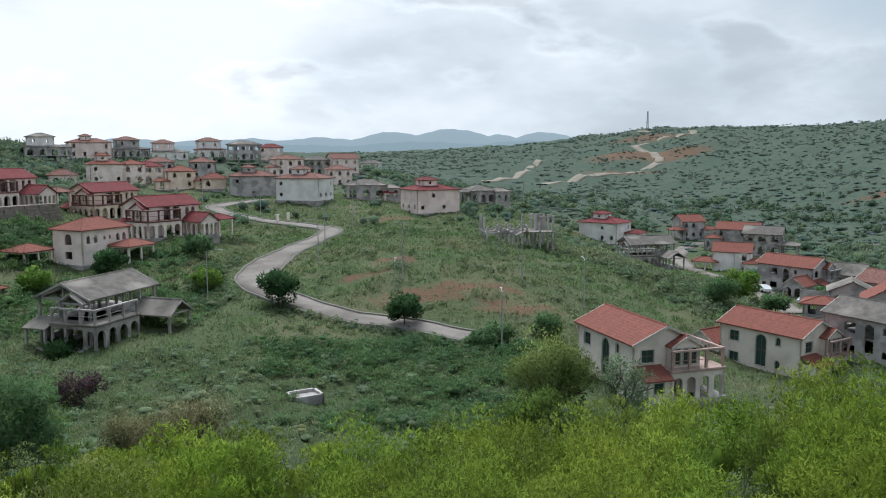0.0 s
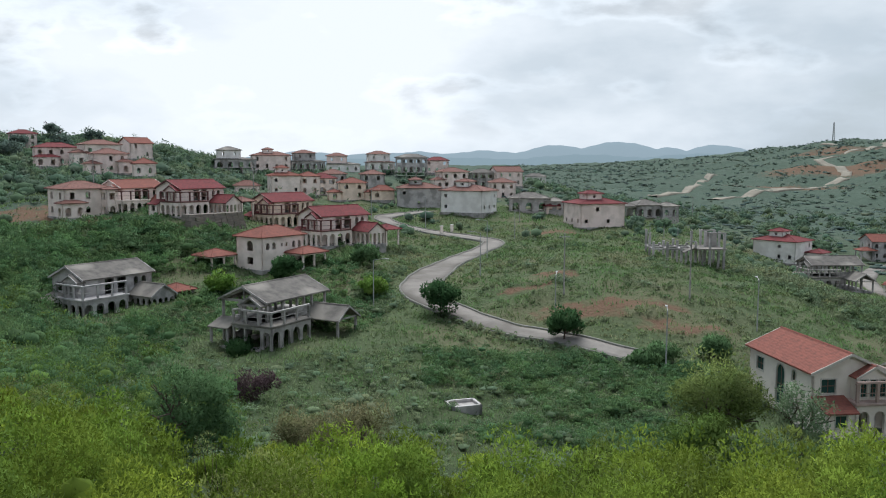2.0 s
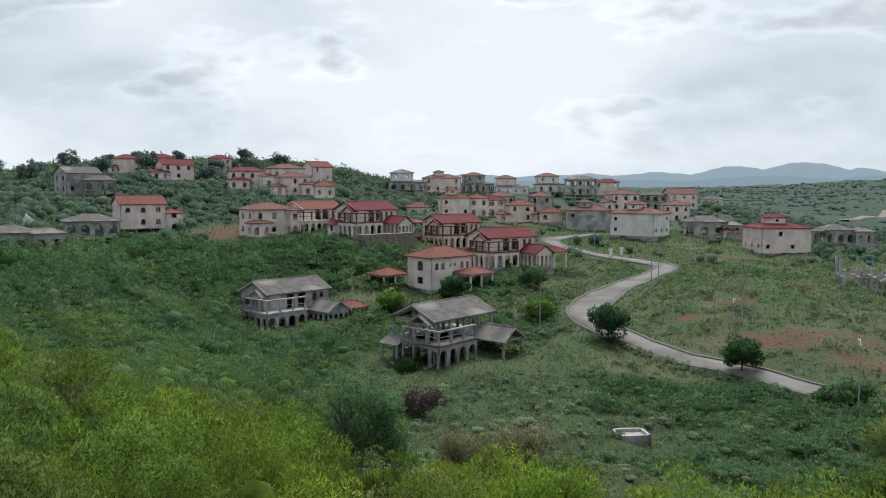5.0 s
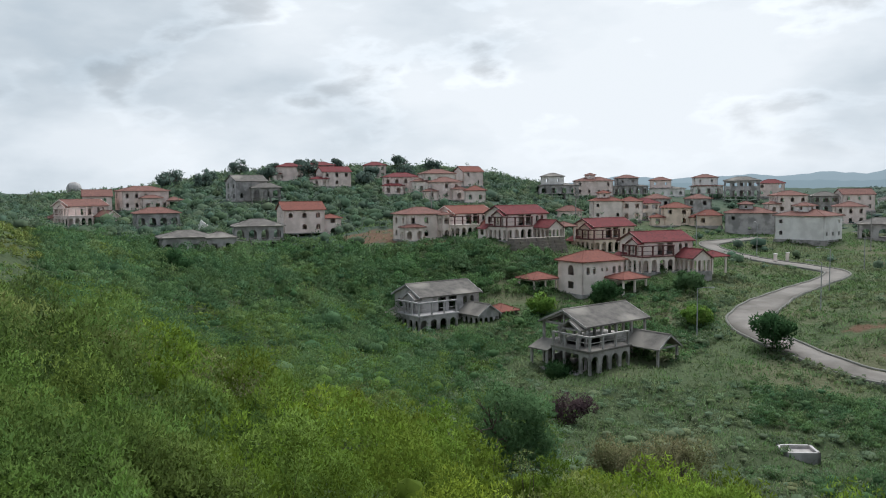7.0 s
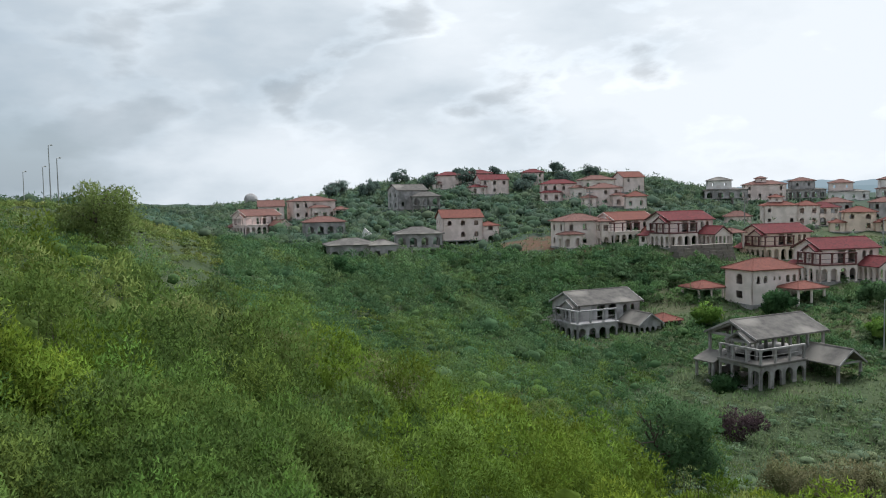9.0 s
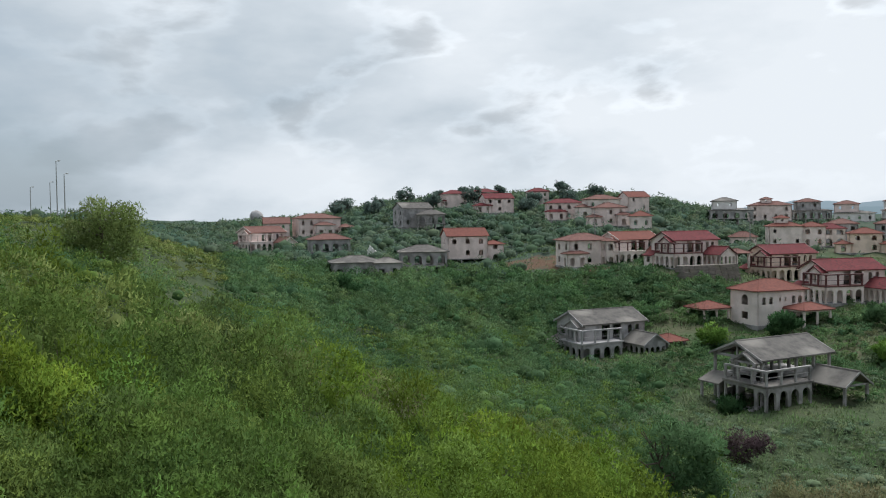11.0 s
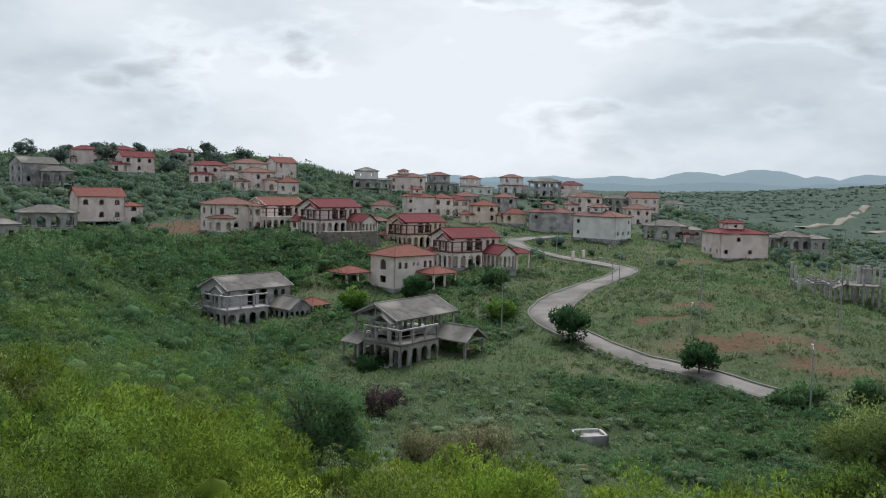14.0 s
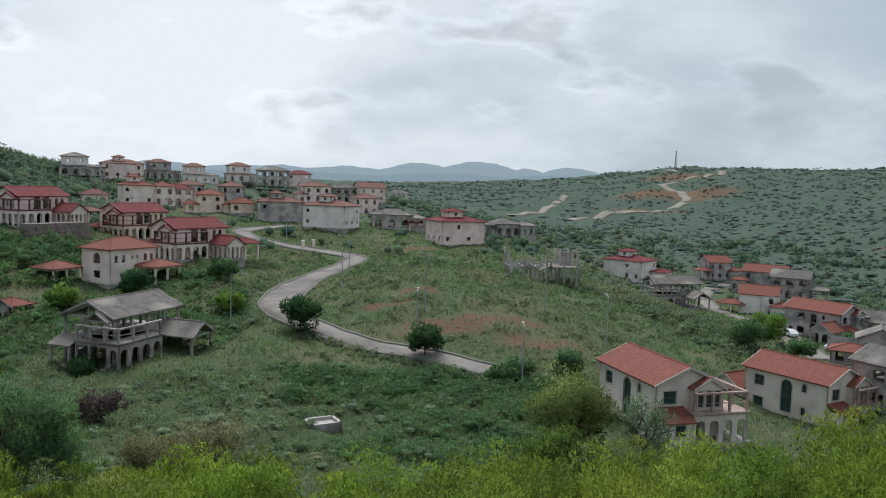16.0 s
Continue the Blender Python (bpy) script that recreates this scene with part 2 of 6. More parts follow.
FAR_LAND = [
    (-60, 300, 30), (-60, 900, 90), (-45, 450, 45), (-45, 1000, 95), (-30, 270, 10), (-30, 450, 28), (-30, 900, 70), (-22, 300, 9),
    (-22, 480, 22), (-22, 950, 66), (-14, 330, 15), (-14, 600, 24), (-14, 1000, 66), (-6, 300, 20), (-6, 600, 27), (-6, 1000, 47),
    (4, 420, 27), (4, 800, 34), (4, 1500, 41), (14, 420, 32), (14, 900, 36), (25, 420, 38), (31, 335, 46.5), (38, 350, 49), (44, 360, 51),
]
FAR_LAND += [
    (38, 600, 38), (50, 330, 45), (52, 500, 40), (60, 500, 40), (75, 500, 42), (100, 400, 44), (150, 400, 42), (-150, 400, 42), (-90, 400, 40),
    (30, 2500, 40), (60, 2500, 38), (0, 3500, 42), (-30, 3000, 60), (-60, 3000, 80), (110, 3000, 40), (170, 3000, 40), (-120, 3000, 50),
]


def at_bearing(b, r):
    return -r * math.sin(radians(b)), r * math.cos(radians(b))


def warp(x, y):
    r = np.hypot(x, y) + 1e-6
    k = np.log1p(r / 40.0) / r
    return x * k, y * k


class Land:
    """Smooth thin-plate surface through the known heights."""

    def __init__(self, pts):
        p = np.array(pts, float)
        self.u = np.stack(warp(p[:, 0], p[:, 1]), 1)
        n = len(p)
        d = np.linalg.norm(self.u[:, None] - self.u[None], axis=2)
        a = np.zeros((n + 3, n + 3))
        a[:n, :n] = self.kernel(d) + np.eye(n) * 0.004
        a[:n, n], a[:n, n + 1:] = 1, self.u
        a[n:, :n] = a[:n, n:].T
        self.w = np.linalg.solve(a, np.concatenate([p[:, 2], np.zeros(3)]))

    @staticmethod
    def kernel(d):
        return np.where(d > 1e-9, d * d * np.log(d + 1e-12), 0)

    def smooth(self, x, y):
        x, y = np.atleast_1d(np.asarray(x, float)), np.atleast_1d(np.asarray(y, float))
        out = np.empty(x.size)
        xf, yf = x.ravel(), y.ravel()
        for i in range(0, x.size, 20000):
            q = np.stack(warp(xf[i:i + 20000], yf[i:i + 20000]), 1)
            d2 = ((q[:, None, :] - self.u[None]) ** 2).sum(2)
            out[i:i + 20000] = (0.5 * d2 * np.log(d2 + 1e-12)) @ self.w[:-3] + self.w[-3] + q @ self.w[-2:]
        return out.reshape(x.shape)

    def z(self, x, y):
        x, y = np.atleast_1d(np.asarray(x, float)), np.atleast_1d(np.asarray(y, float))
        rough = np.clip((road_distance(x, y) - 4.0) / 6.0, 0, 1)
        r = np.hypot(x, y)
        far = np.clip((r - 260) / 500, 0, 1)
        return self.smooth(x, y) + rough * (bumps(x, y, 9.0) * 0.55 + bumps(x, y, 3.1) * 0.18) + far * bumps(x, y, 70.0) * 4.0


PHASE = np.random.RandomState(5).uniform(0, 6.28, (4, 6))


def bumps(x, y, size):
    """Cheap smooth roughness, about -1 to 1."""
    k = 6.28 / size
    s = 0
    for i in range(6):
        a = i * 1.047 + 0.3 + PHASE[0, i] * 0.2
        f = k * (0.6 + 0.25 * i)
        s = s + np.sin((x * math.cos(a) + y * math.sin(a)) * f + PHASE[1, i] + 1.7 * np.sin((y * math.cos(a) - x * math.sin(a)) * f * 0.45 + PHASE[2, i])) / (1 + 0.3 * i)
    return s / 2.6


# winding road: x, y along its middle
ROAD = [(5, 97.2), (2.0, 98.2), (-4.7, 101.9), (-12.6, 106.5), (-19.5, 111.3), (-26.0, 117.5), (-29.6, 126), (-29.2, 143.1), (-26.5, 160), (-24.5, 171),
        (-25.5, 178), (-31, 182.5), (-39.9, 186), (-51.1, 193.4), (-58, 205), (-50, 222)]
ROAD_EAST = [(58, 128), (60.2, 137.4), (64.6, 162.6), (64.5, 178.7), (62.7, 195.2), (66, 222), (76.1, 248.6), (95, 268), (120.2, 274.9), (134.4, 268.2), (150, 262)]


def spline(pts, step=1.0):
    p = [Vector((a, b, 0)) for a, b in pts]
    out = []
    for i in range(len(p) - 1):
        p0, p1, p2, p3 = p[max(i - 1, 0)], p[i], p[i + 1], p[min(i + 2, len(p) - 1)]
        n = max(2, int((p2 - p1).length / step))
        for j in range(n):
            t = j / n
            q = 0.5 * (2 * p1 + (p2 - p0) * t + (2 * p0 - 5 * p1 + 4 * p2 - p3) * t * t + (3 * p1 - p0 - 3 * p2 + p3) * t ** 3)
            out.append((q.x, q.y))
    out.append((p[-1].x, p[-1].y))
    return np.array(out)


ROAD_LINE, EAST_LINE = spline(ROAD), spline(ROAD_EAST)
ALL_ROAD = np.concatenate([ROAD_LINE, EAST_LINE])[::2]


def road_distance(x, y):
    x, y = np.asarray(x, float), np.asarray(y, float)
    out = np.full(x.size, 1e9)
    xf, yf = x.ravel(), y.ravel()
    near = np.where((np.hypot(xf, yf) > 70) & (np.hypot(xf, yf) < 330) & (xf > -90) & (xf < 170) & (yf > 70))[0]
    for i in range(0, near.size, 20000):
        k = near[i:i + 20000]
        out[k] = np.sqrt(((xf[k][:, None] - ALL_ROAD[None, :, 0]) ** 2 + (yf[k][:, None] - ALL_ROAD[None, :, 1]) ** 2).min(1))
    return out.reshape(x.shape)

# ground height under each villa: x, y, z (corner of the terrace for the arcade villas, else the middle)
NEAR_SITES = {
    "skeleton": (-38.4, 86.9, 18.1), "grey_arcade": (-70.6, 97.0, 18.4), "hip_orange": (-57.5, 130.5, 22.4), "red_1": (-52.0, 140.7, 25.0),
    "red_2": (-70.0, 160.4, 26.7), "red_3": (-83.3, 145.9, 29.8), "red_4": (-101.0, 153.0, 29.6), "cream_tall": (-110.3, 152.0, 29.2),
    "villa_c1": (18.9, 77.7, 15.7), "villa_c2": (43.2, 94.6, 12.4), "frame": (14.5, 158.3, 21.9), "villa_q10": (48.8, 100.8, 14.5),
    "villa_q5": (72.5, 155.5, 12.1), "villa_q7": (64.7, 125.2, 16.0), "villa_q8": (69.4, 133.0, 13.4), "grey_q6": (80.6, 160.5, 13.2), "orange_q9": (63.0, 112.5, 16.2), "shed_q11": (46.5, 108.0, 13.6), "shed_q12": (57.6, 119.8, 15.2),
}
EAST_SITES = {
    "white_cupola": (47.5, 234.3, 14.3), "grey_frame": (51.1, 195.4, 12.4), "villa_q2": (83.0, 270.4, 11.7), "villa_q3": (90.0, 242.3, 11.6),
    "grey_q3": (90.4, 224.4, 12.0), "villa_q4": (73.7, 202.2, 9.8), "cupola_p1": (-3.4, 207.0, 25.0), "grey_p2": (10.3, 237.8, 25.8),
    "shed_p3": (-14.9, 226.5, 26.1), "cupola_n1": (-55.5, 234.4, 27.7), "white_n2": (-37.1, 215.8, 27.6), "pink_n3": (-55.8, 287.6, 32.1),
    "pink_n4": (-37.8, 290.5, 28.4), "pink_n5": (-40.1, 320.5, 32.2), "grey_n6": (-22.0, 227.9, 27.7), "grey_n7": (-49.8, 319.1, 31.6),
    "white_n8": (-35.5, 400.4, 32.1),
}
RIDGE_SITES = {
    "ridge_1": (-138.0, 281.8, 37.1), "ridge_2": (-133.8, 305.1, 38.2), "ridge_3": (-123.9, 318.8, 36.4), "ridge_4": (-109.9, 325.1, 37.4),
    "ridge_5": (-95.1, 329.7, 36.4), "ridge_6": (-79.8, 323.5, 35.2), "ridge_7": (-72.6, 340.4, 37.2), "pavilion_m0": (-105.7, 223.5, 31.1),
    "white_m1": (-98.4, 234.2, 31.1), "pink_m2": (-92.5, 251.7, 30.7), "grey_m3": (-93.7, 266.1, 31.4), "orange_m4": (-77.3, 236.8, 29.6),
    "grey_m5": (-80.8, 270.3, 31.3), "orange_m6": (-67.5, 236.6, 29.7), "pink_h1": (-171.7, 225.7, 39.6), "white_h2": (-157.3, 227.3, 40.1),
    "orange_h3": (-139.6, 205.7, 37.7), "pink_h4": (-157.5, 247.8, 42.2), "pavilion_h5": (-126.2, 202.2, 37.0),
}
WEST_SITES = {
    "pink_w1": (-199.6, 118.3, 31.8), "pink_w2": (-226.7, 144.1, 34.6), "pink_w3": (-219.9, 155.2, 35.4), "rust_w4": (-184.5, 134.3, 31.9),
    "grey_w5": (-141.7, 110.5, 27.6), "grey_w6": (-200.0, 180.3, 38.0), "grey_w7": (-190.8, 179.9, 37.7), "orange_w8": (-145.7, 149.2, 29.0),
    "grey_w9": (-141.0, 130.1, 28.6), "red_w10": (-228.9, 228.6, 45.1), "red_w11": (-227.3, 244.1, 46.1), "red_w12": (-203.1, 225.7, 42.6),
    "red_w13": (-210.3, 259.0, 46.0),
}
for group in (NEAR_SITES, EAST_SITES, RIDGE_SITES, WEST_SITES):
    SITES.update(group)
# ground of the road bends and the open mound
MOUND = [(2.9, 98, 17.2), (-12.6, 107.3, 17.7), (-26.7, 119, 19.9), (-29.7, 126.6, 20.5), (-28.9, 143.1, 21.5), (-25.9, 163, 22.4), (-29, 182.7, 23.3),
         (-51, 193.4, 25.1), (-8.5, 127.7, 23.3), (-3.5, 112.9, 20.6), (8, 125, 22.2), (28, 118, 17.5), (24, 104, 16.2), (-4, 150, 23.5), (62, 137, 12.8),
         (64.6, 162.6, 12.5), (62.7, 195, 11.5), (76, 248, 10.5), (130, 270, 8.4), (38, 150, 17.5), (-66, 80, 20.5), (-22, 85, 18.2), (-100, 110, 24.5), (-122, 155, 31.2), (-114, 141, 27.0)]
land = Land([(*at_bearing(b, r), h) for b, r, h in LAND + FAR_LAND] + [tuple(p) for p in SITES.values()] + MOUND + [(0, 0, 34.0), (-6, 8, 32.8), (6, 8, 32.6)])


def mesh_from_arrays(name, verts, quads, mat, tris=False):
    """A mesh straight from arrays of corners and faces."""
    me = bpy.data.meshes.new(name)
    k = 3 if tris else 4
    n = len(quads)
    me.vertices.add(len(verts))
    me.vertices.foreach_set("co", np.asarray(verts, np.float32).ravel())
    me.loops.add(n * k)
    me.loops.foreach_set("vertex_index", np.asarray(quads, np.int32).ravel())
    me.polygons.add(n)
    me.polygons.foreach_set("loop_start", np.arange(0, n * k, k, dtype=np.int32))
    me.update(calc_edges=True)
    me.materials.append(mat)
    return me


def ground_material():
    m = material("scrub_ground", (0.09, 0.115, 0.058), (0.056, 0.075, 0.038), 1.3, 0.95, (0.105, 0.108, 0.062), 0.08, 0.8, 1.6, depth=0.3, spec=0.05)
    nt = m.node_tree
    b = nt.nodes["Principled BSDF"]
    base = b.inputs["Base Color"].links[0].from_socket
    att = nt.nodes.new("ShaderNodeAttribute")
    att.attribute_name = "bare"
    no = nt.nodes.new("ShaderNodeTexNoise")
    no.inputs["Scale"].default_value, no.inputs["Detail"].default_value = 0.45, 6.0
    tc = nt.nodes.new("ShaderNodeTexCoord")
    nt.links.new(tc.outputs["Object"], no.inputs["Vector"])
    mul = nt.nodes.new("ShaderNodeMath")
    mul.operation = "ADD"
    nt.links.new(att.outputs["Fac"], mul.inputs[0])
    nt.links.new(no.outputs["Fac"], mul.inputs[1])
    rg = nt.nodes.new("ShaderNodeMapRange")
    rg.inputs[1].default_value, rg.inputs[2].default_value = 0.95, 1.2
    nt.links.new(mul.outputs[0], rg.inputs[0])
    mx = nt.nodes.new("ShaderNodeMix")
    mx.data_type = "RGBA"
    nt.links.new(rg.outputs[0], mx.inputs[0])
    col = base
    mx.inputs[7].default_value = (0.13, 0.082, 0.055, 1)
    # the scrub tone is a green cover with distance haze mixed in
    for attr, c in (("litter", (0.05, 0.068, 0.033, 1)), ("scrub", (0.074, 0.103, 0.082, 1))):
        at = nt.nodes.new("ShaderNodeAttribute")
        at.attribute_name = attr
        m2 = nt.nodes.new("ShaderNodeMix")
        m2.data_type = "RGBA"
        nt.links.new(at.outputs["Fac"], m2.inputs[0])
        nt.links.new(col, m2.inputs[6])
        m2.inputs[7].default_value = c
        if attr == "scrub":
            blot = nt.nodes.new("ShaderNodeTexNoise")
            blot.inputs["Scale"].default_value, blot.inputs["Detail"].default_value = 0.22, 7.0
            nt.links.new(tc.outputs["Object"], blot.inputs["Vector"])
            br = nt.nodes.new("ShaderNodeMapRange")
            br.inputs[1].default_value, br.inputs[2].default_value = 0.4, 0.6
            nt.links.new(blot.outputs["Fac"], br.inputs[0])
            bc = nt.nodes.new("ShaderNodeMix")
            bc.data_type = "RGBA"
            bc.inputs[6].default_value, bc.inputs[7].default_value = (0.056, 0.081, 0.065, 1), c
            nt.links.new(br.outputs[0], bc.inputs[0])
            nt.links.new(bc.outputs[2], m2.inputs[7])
        col = m2.outputs[2]
    nt.links.new(col, mx.inputs[6])
    col = mx.outputs[2]
    nt.links.new(col, b.inputs["Base Color"])
    return m


# patches of bare reddish earth: x, y, half width along x, along y
BARE = [(-8, 128, 6, 3), (-3, 112, 9, 4.5), (6, 116, 8, 3), (-12, 190, 10, 6), (-120, 151, 15, 9), (-104, 148, 6, 4), (-126, 148, 9, 6), (10, 108, 8, 3), (178, 690, 70, 55), (120, 600, 60, 20), (215, 840, 60, 40),
        (-12, 121, 6, 2.5), (200, 360, 30, 10)]


def build_ground():
    az = np.concatenate([np.linspace(-55, 95, 420), np.linspace(95, 305, 60)[1:-1]])
    rr = np.concatenate([[0.0], np.geomspace(3.0, 4600, 270)])
    a, r = np.meshgrid(np.radians(az), rr)
    x, y = -r * np.sin(a), r * np.cos(a)
    z = land.z(x, y)
    bare = np.zeros_like(z)
    for cx, cy, wx, wy in BARE:
        q = ((x - cx) / wx) ** 2 + ((y - cy) / wy) ** 2
        bare = np.maximum(bare, np.clip(1.3 - q, 0, 1) * 0.75)
    nr, na = x.shape
    idx = np.arange(nr * na).reshape(nr, na)
    nx = np.roll(idx, -1, 1)
    quads = np.stack([idx[:-1], nx[:-1], nx[1:], idx[1:]], 2).reshape(-1, 4)
    quads = quads[:, ::-1]
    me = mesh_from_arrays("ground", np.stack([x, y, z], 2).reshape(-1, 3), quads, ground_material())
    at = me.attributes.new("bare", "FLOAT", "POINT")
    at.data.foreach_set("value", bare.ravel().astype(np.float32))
    deg = np.degrees(np.arctan2(-x, y))
    litter = np.clip(np.where(deg > 30, (62 - r) / 14, (40 - r) / 5), 0, 1)
    hollow = np.clip((deg - 30) / 6, 0, 1) * np.clip((170 - r) / 30, 0, 1) * 0.7
    valley = np.clip((100 - r) / 10, 0, 1) * 0.75
    litter = np.maximum(litter, valley)
    # scrub weight rises with range, taking the painted haze with it
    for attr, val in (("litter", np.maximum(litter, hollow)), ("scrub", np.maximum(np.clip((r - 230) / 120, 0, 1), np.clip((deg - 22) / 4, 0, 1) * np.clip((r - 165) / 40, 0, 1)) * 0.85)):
        at = me.attributes.new(attr, "FLOAT", "POINT")
        at.data.foreach_set("value", val.ravel().astype(np.float32))
    me.polygons.foreach_set("use_smooth", np.ones(len(quads), bool))
    return tagged(new("ground", me), "rolling hillside of grass, scrub and bare reddish earth", "ground", kind="structure")


build_ground()


def ribbon(name, line, width, mat, label, lift=0.12, kerb=True, category="road"):
    """A road laid on the land: a crowned strip with thickness."""
    d = np.gradient(line, axis=0)
    d /= np.linalg.norm(d, axis=1)[:, None]
    nrm = np.stack([-d[:, 1], d[:, 0]], 1)
    height = land.smooth if np.hypot(*line[0]) < 300 else land.z
    zc = height(line[:, 0], line[:, 1]) + lift
    bend = 0.42 * np.exp(-((line[:, 1] - 127) / 17) ** 2) if kerb else 0.0
    slim = 1 - 0.22 * np.clip((114 - line[:, 1]) / 8, 0, 1) if kerb else 1.0
    wob = slim + bend + 0.06 * np.sin(np.arange(len(line)) * 0.37) + 0.04 * np.sin(np.arange(len(line)) * 0.91)
    rows = []
    skirt = -0.6 if kerb else -3.0
    for k, dz in ((-0.5, skirt), (-0.5, 0.0), (-0.2, 0.04), (0.2, 0.04), (0.5, 0.0), (0.5, skirt)):
        p = line + nrm * (k * width * wob)[:, None]
        rows.append(np.column_stack([p, 0.3 * zc + 0.7 * (height(p[:, 0], p[:, 1]) + lift) + dz]))
    v = np.stack(rows, 1)
    n, k = v.shape[:2]
    idx = np.arange(n * k).reshape(n, k)
    q = np.stack([idx[:-1, :-1], idx[1:, :-1], idx[1:, 1:], idx[:-1, 1:]], 2).reshape(-1, 4)
    ob = new(name, mesh_from_arrays(name, v.reshape(-1, 3), q, mat))
    tagged(ob, label, category, kind="structure")
    if kerb:
        for s in (-1, 1):
            rows = []
            for o, dz in ((0.0, -0.5), (0.0, 0.16), (0.3, 0.16), (0.3, -0.5)):
                p = line + nrm * (s * (width * 0.5 * wob + 0.02 + o))[:, None]
                rows.append(np.column_stack([p, 0.3 * zc + 0.7 * (height(p[:, 0], p[:, 1]) + lift) + dz]))
            v = np.stack(rows, 1)
            idx = np.arange(n * 4).reshape(n, 4)
            q = np.stack([idx[:-1, :-1], idx[1:, :-1], idx[1:, 1:], idx[:-1, 1:]], 2).reshape(-1, 4)
            kb = new("kerb", mesh_from_arrays("kerb", v.reshape(-1, 3), q, M["kerb"]))
            kb.parent = ob
    return ob


ribbon("road_west", ROAD_LINE, 4.2, M["road"], "pale worn concrete road winding up the hillside")
ribbon("road_east", EAST_LINE, 4.4, M["road"], "pale worn concrete lane between the villas", kerb=False)
TRACK_1 = spline([at_bearing(-3, 470), at_bearing(-5, 540), at_bearing(-6.3, 640), at_bearing(-7, 700)], 6)
TRACK_2 = spline([at_bearing(-7, 500), at_bearing(-11, 590), at_bearing(-14.8, 660), at_bearing(-14.6, 740), at_bearing(-13.4, 800), at_bearing(-16.4, 880), at_bearing(-17, 950), at_bearing(-13.5, 985)], 6)
ribbon("dirt_track_1", TRACK_1, 5.5, M["track"], "pale dirt track climbing the far hillside", 0.45, False, "track")
ribbon("dirt_track_2", TRACK_2, 7.5, M["track"], "pale dirt track climbing the far hillside", 0.45, False, "track")


def far_mountains():
    """Blue ranges on the horizon, their haze made by a glowing surface."""
    rng = np.random.RandomState(3)
    for name, dist, seed, peaks in (
            ("backdrop_mountains_1", 4300, 1, ((-0.6, 3.0, 1.73), (3.6, 2.6, 1.52), (-7.1, 2.4, 1.5), (-3.9, 2.2, 1.32), (-10.5, 2.6, 1.2), (8.6, 3.4, 1.12), (13.4, 3.6, 1.02), (21.5, 3.4, 1.0), (17, 3, 0.85))),
            ("backdrop_mountains_2", 3900, 7, ((1.5, 4.5, 0.85), (-6, 4.0, 0.9), (10, 5.0, 0.6), (-14, 4, 0.8), (18, 4, 0.5)))):
        az = np.linspace(-24, 28, 360)
        el = np.zeros_like(az)
        for c, w, h in peaks:
            el = np.maximum(el, h * (1 - 0.35 * np.abs((az - c) / w) ** 1.5)) + 0.0
        el = el + 0.025 * np.sin(az * 2.9 + seed) + 0.015 * np.sin(az * 6.3) + 0.15
        rows = []
        for k, back in ((0.0, 0), (0.55, 120), (0.85, 220), (1.0, 330), (0.4, 600)):
            d = dist + back
            z = 40 + np.tan(np.radians(el * k - 0.15)) * d
            rows.append(np.stack([-d * np.sin(np.radians(az)), d * np.cos(np.radians(az)), z], 1))
        v = np.stack(rows, 1)
        n, k = v.shape[:2]
        idx = np.arange(n * k).reshape(n, k)
        q = np.stack([idx[:-1, :-1], idx[1:, :-1], idx[1:, 1:], idx[:-1, 1:]], 2).reshape(-1, 4)
        m = bpy.data.materials.new("haze_glow_mountain")
        m.use_nodes = True
        b = m.node_tree.nodes["Principled BSDF"]
        # near-black slopes; the emission alone supplies the blue haze
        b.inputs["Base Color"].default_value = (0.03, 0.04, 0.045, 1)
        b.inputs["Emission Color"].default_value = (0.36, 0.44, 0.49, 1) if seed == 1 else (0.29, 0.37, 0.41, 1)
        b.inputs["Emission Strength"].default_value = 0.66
        b.inputs["Roughness"].default_value, b.inputs["Specular IOR Level"].default_value = 1.0, 0.0
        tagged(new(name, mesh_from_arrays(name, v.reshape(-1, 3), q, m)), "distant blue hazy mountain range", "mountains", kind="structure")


far_mountains()

# ---- building kit ----


def part(name, bm, mat, parent, label=""):
    me = bpy.data.meshes.new(name)
    bm.normal_update()
    bm.to_mesh(me)
    bm.free()
    me.materials.append(mat)
    ob = new(name, me)
    ob.parent = parent
    if label:
        ob["label"] = label
    return ob


def thing(name, label, category, x, y, z, yaw=0.0, group=""):
    e = new(name)
    e.matrix_world = pose(x, y, z, 0, 0, yaw)
    return tagged(e, label, category, group)


def prism(bm, pts, org, du, dn, th):
    """A plate: outline pts (u, v) in the plane at org along du and up, th thick against dn."""
    a = [bm.verts.new(org + du * u + Vector((0, 0, v))) for u, v in pts]
    b = [bm.verts.new(org + du * u + Vector((0, 0, v)) - dn * th) for u, v in pts]
    n = len(pts)
    bm.faces.new(a)
    bm.faces.new(b[::-1])
    for i in range(n):
        j = (i + 1) % n
        bm.faces.new((a[j], a[i], b[i], b[j]))


def box(bm, x0, x1, y0, y1, z0, z1):
    v = [bm.verts.new((x, y, z)) for z in (z0, z1) for x, y in ((x0, y0), (x1, y0), (x1, y1), (x0, y1))]
    for f in ((3, 2, 1, 0), (4, 5, 6, 7), (0, 1, 5, 4), (1, 2, 6, 5), (2, 3, 7, 6), (3, 0, 4, 7)):
        bm.faces.new([v[i] for i in f])


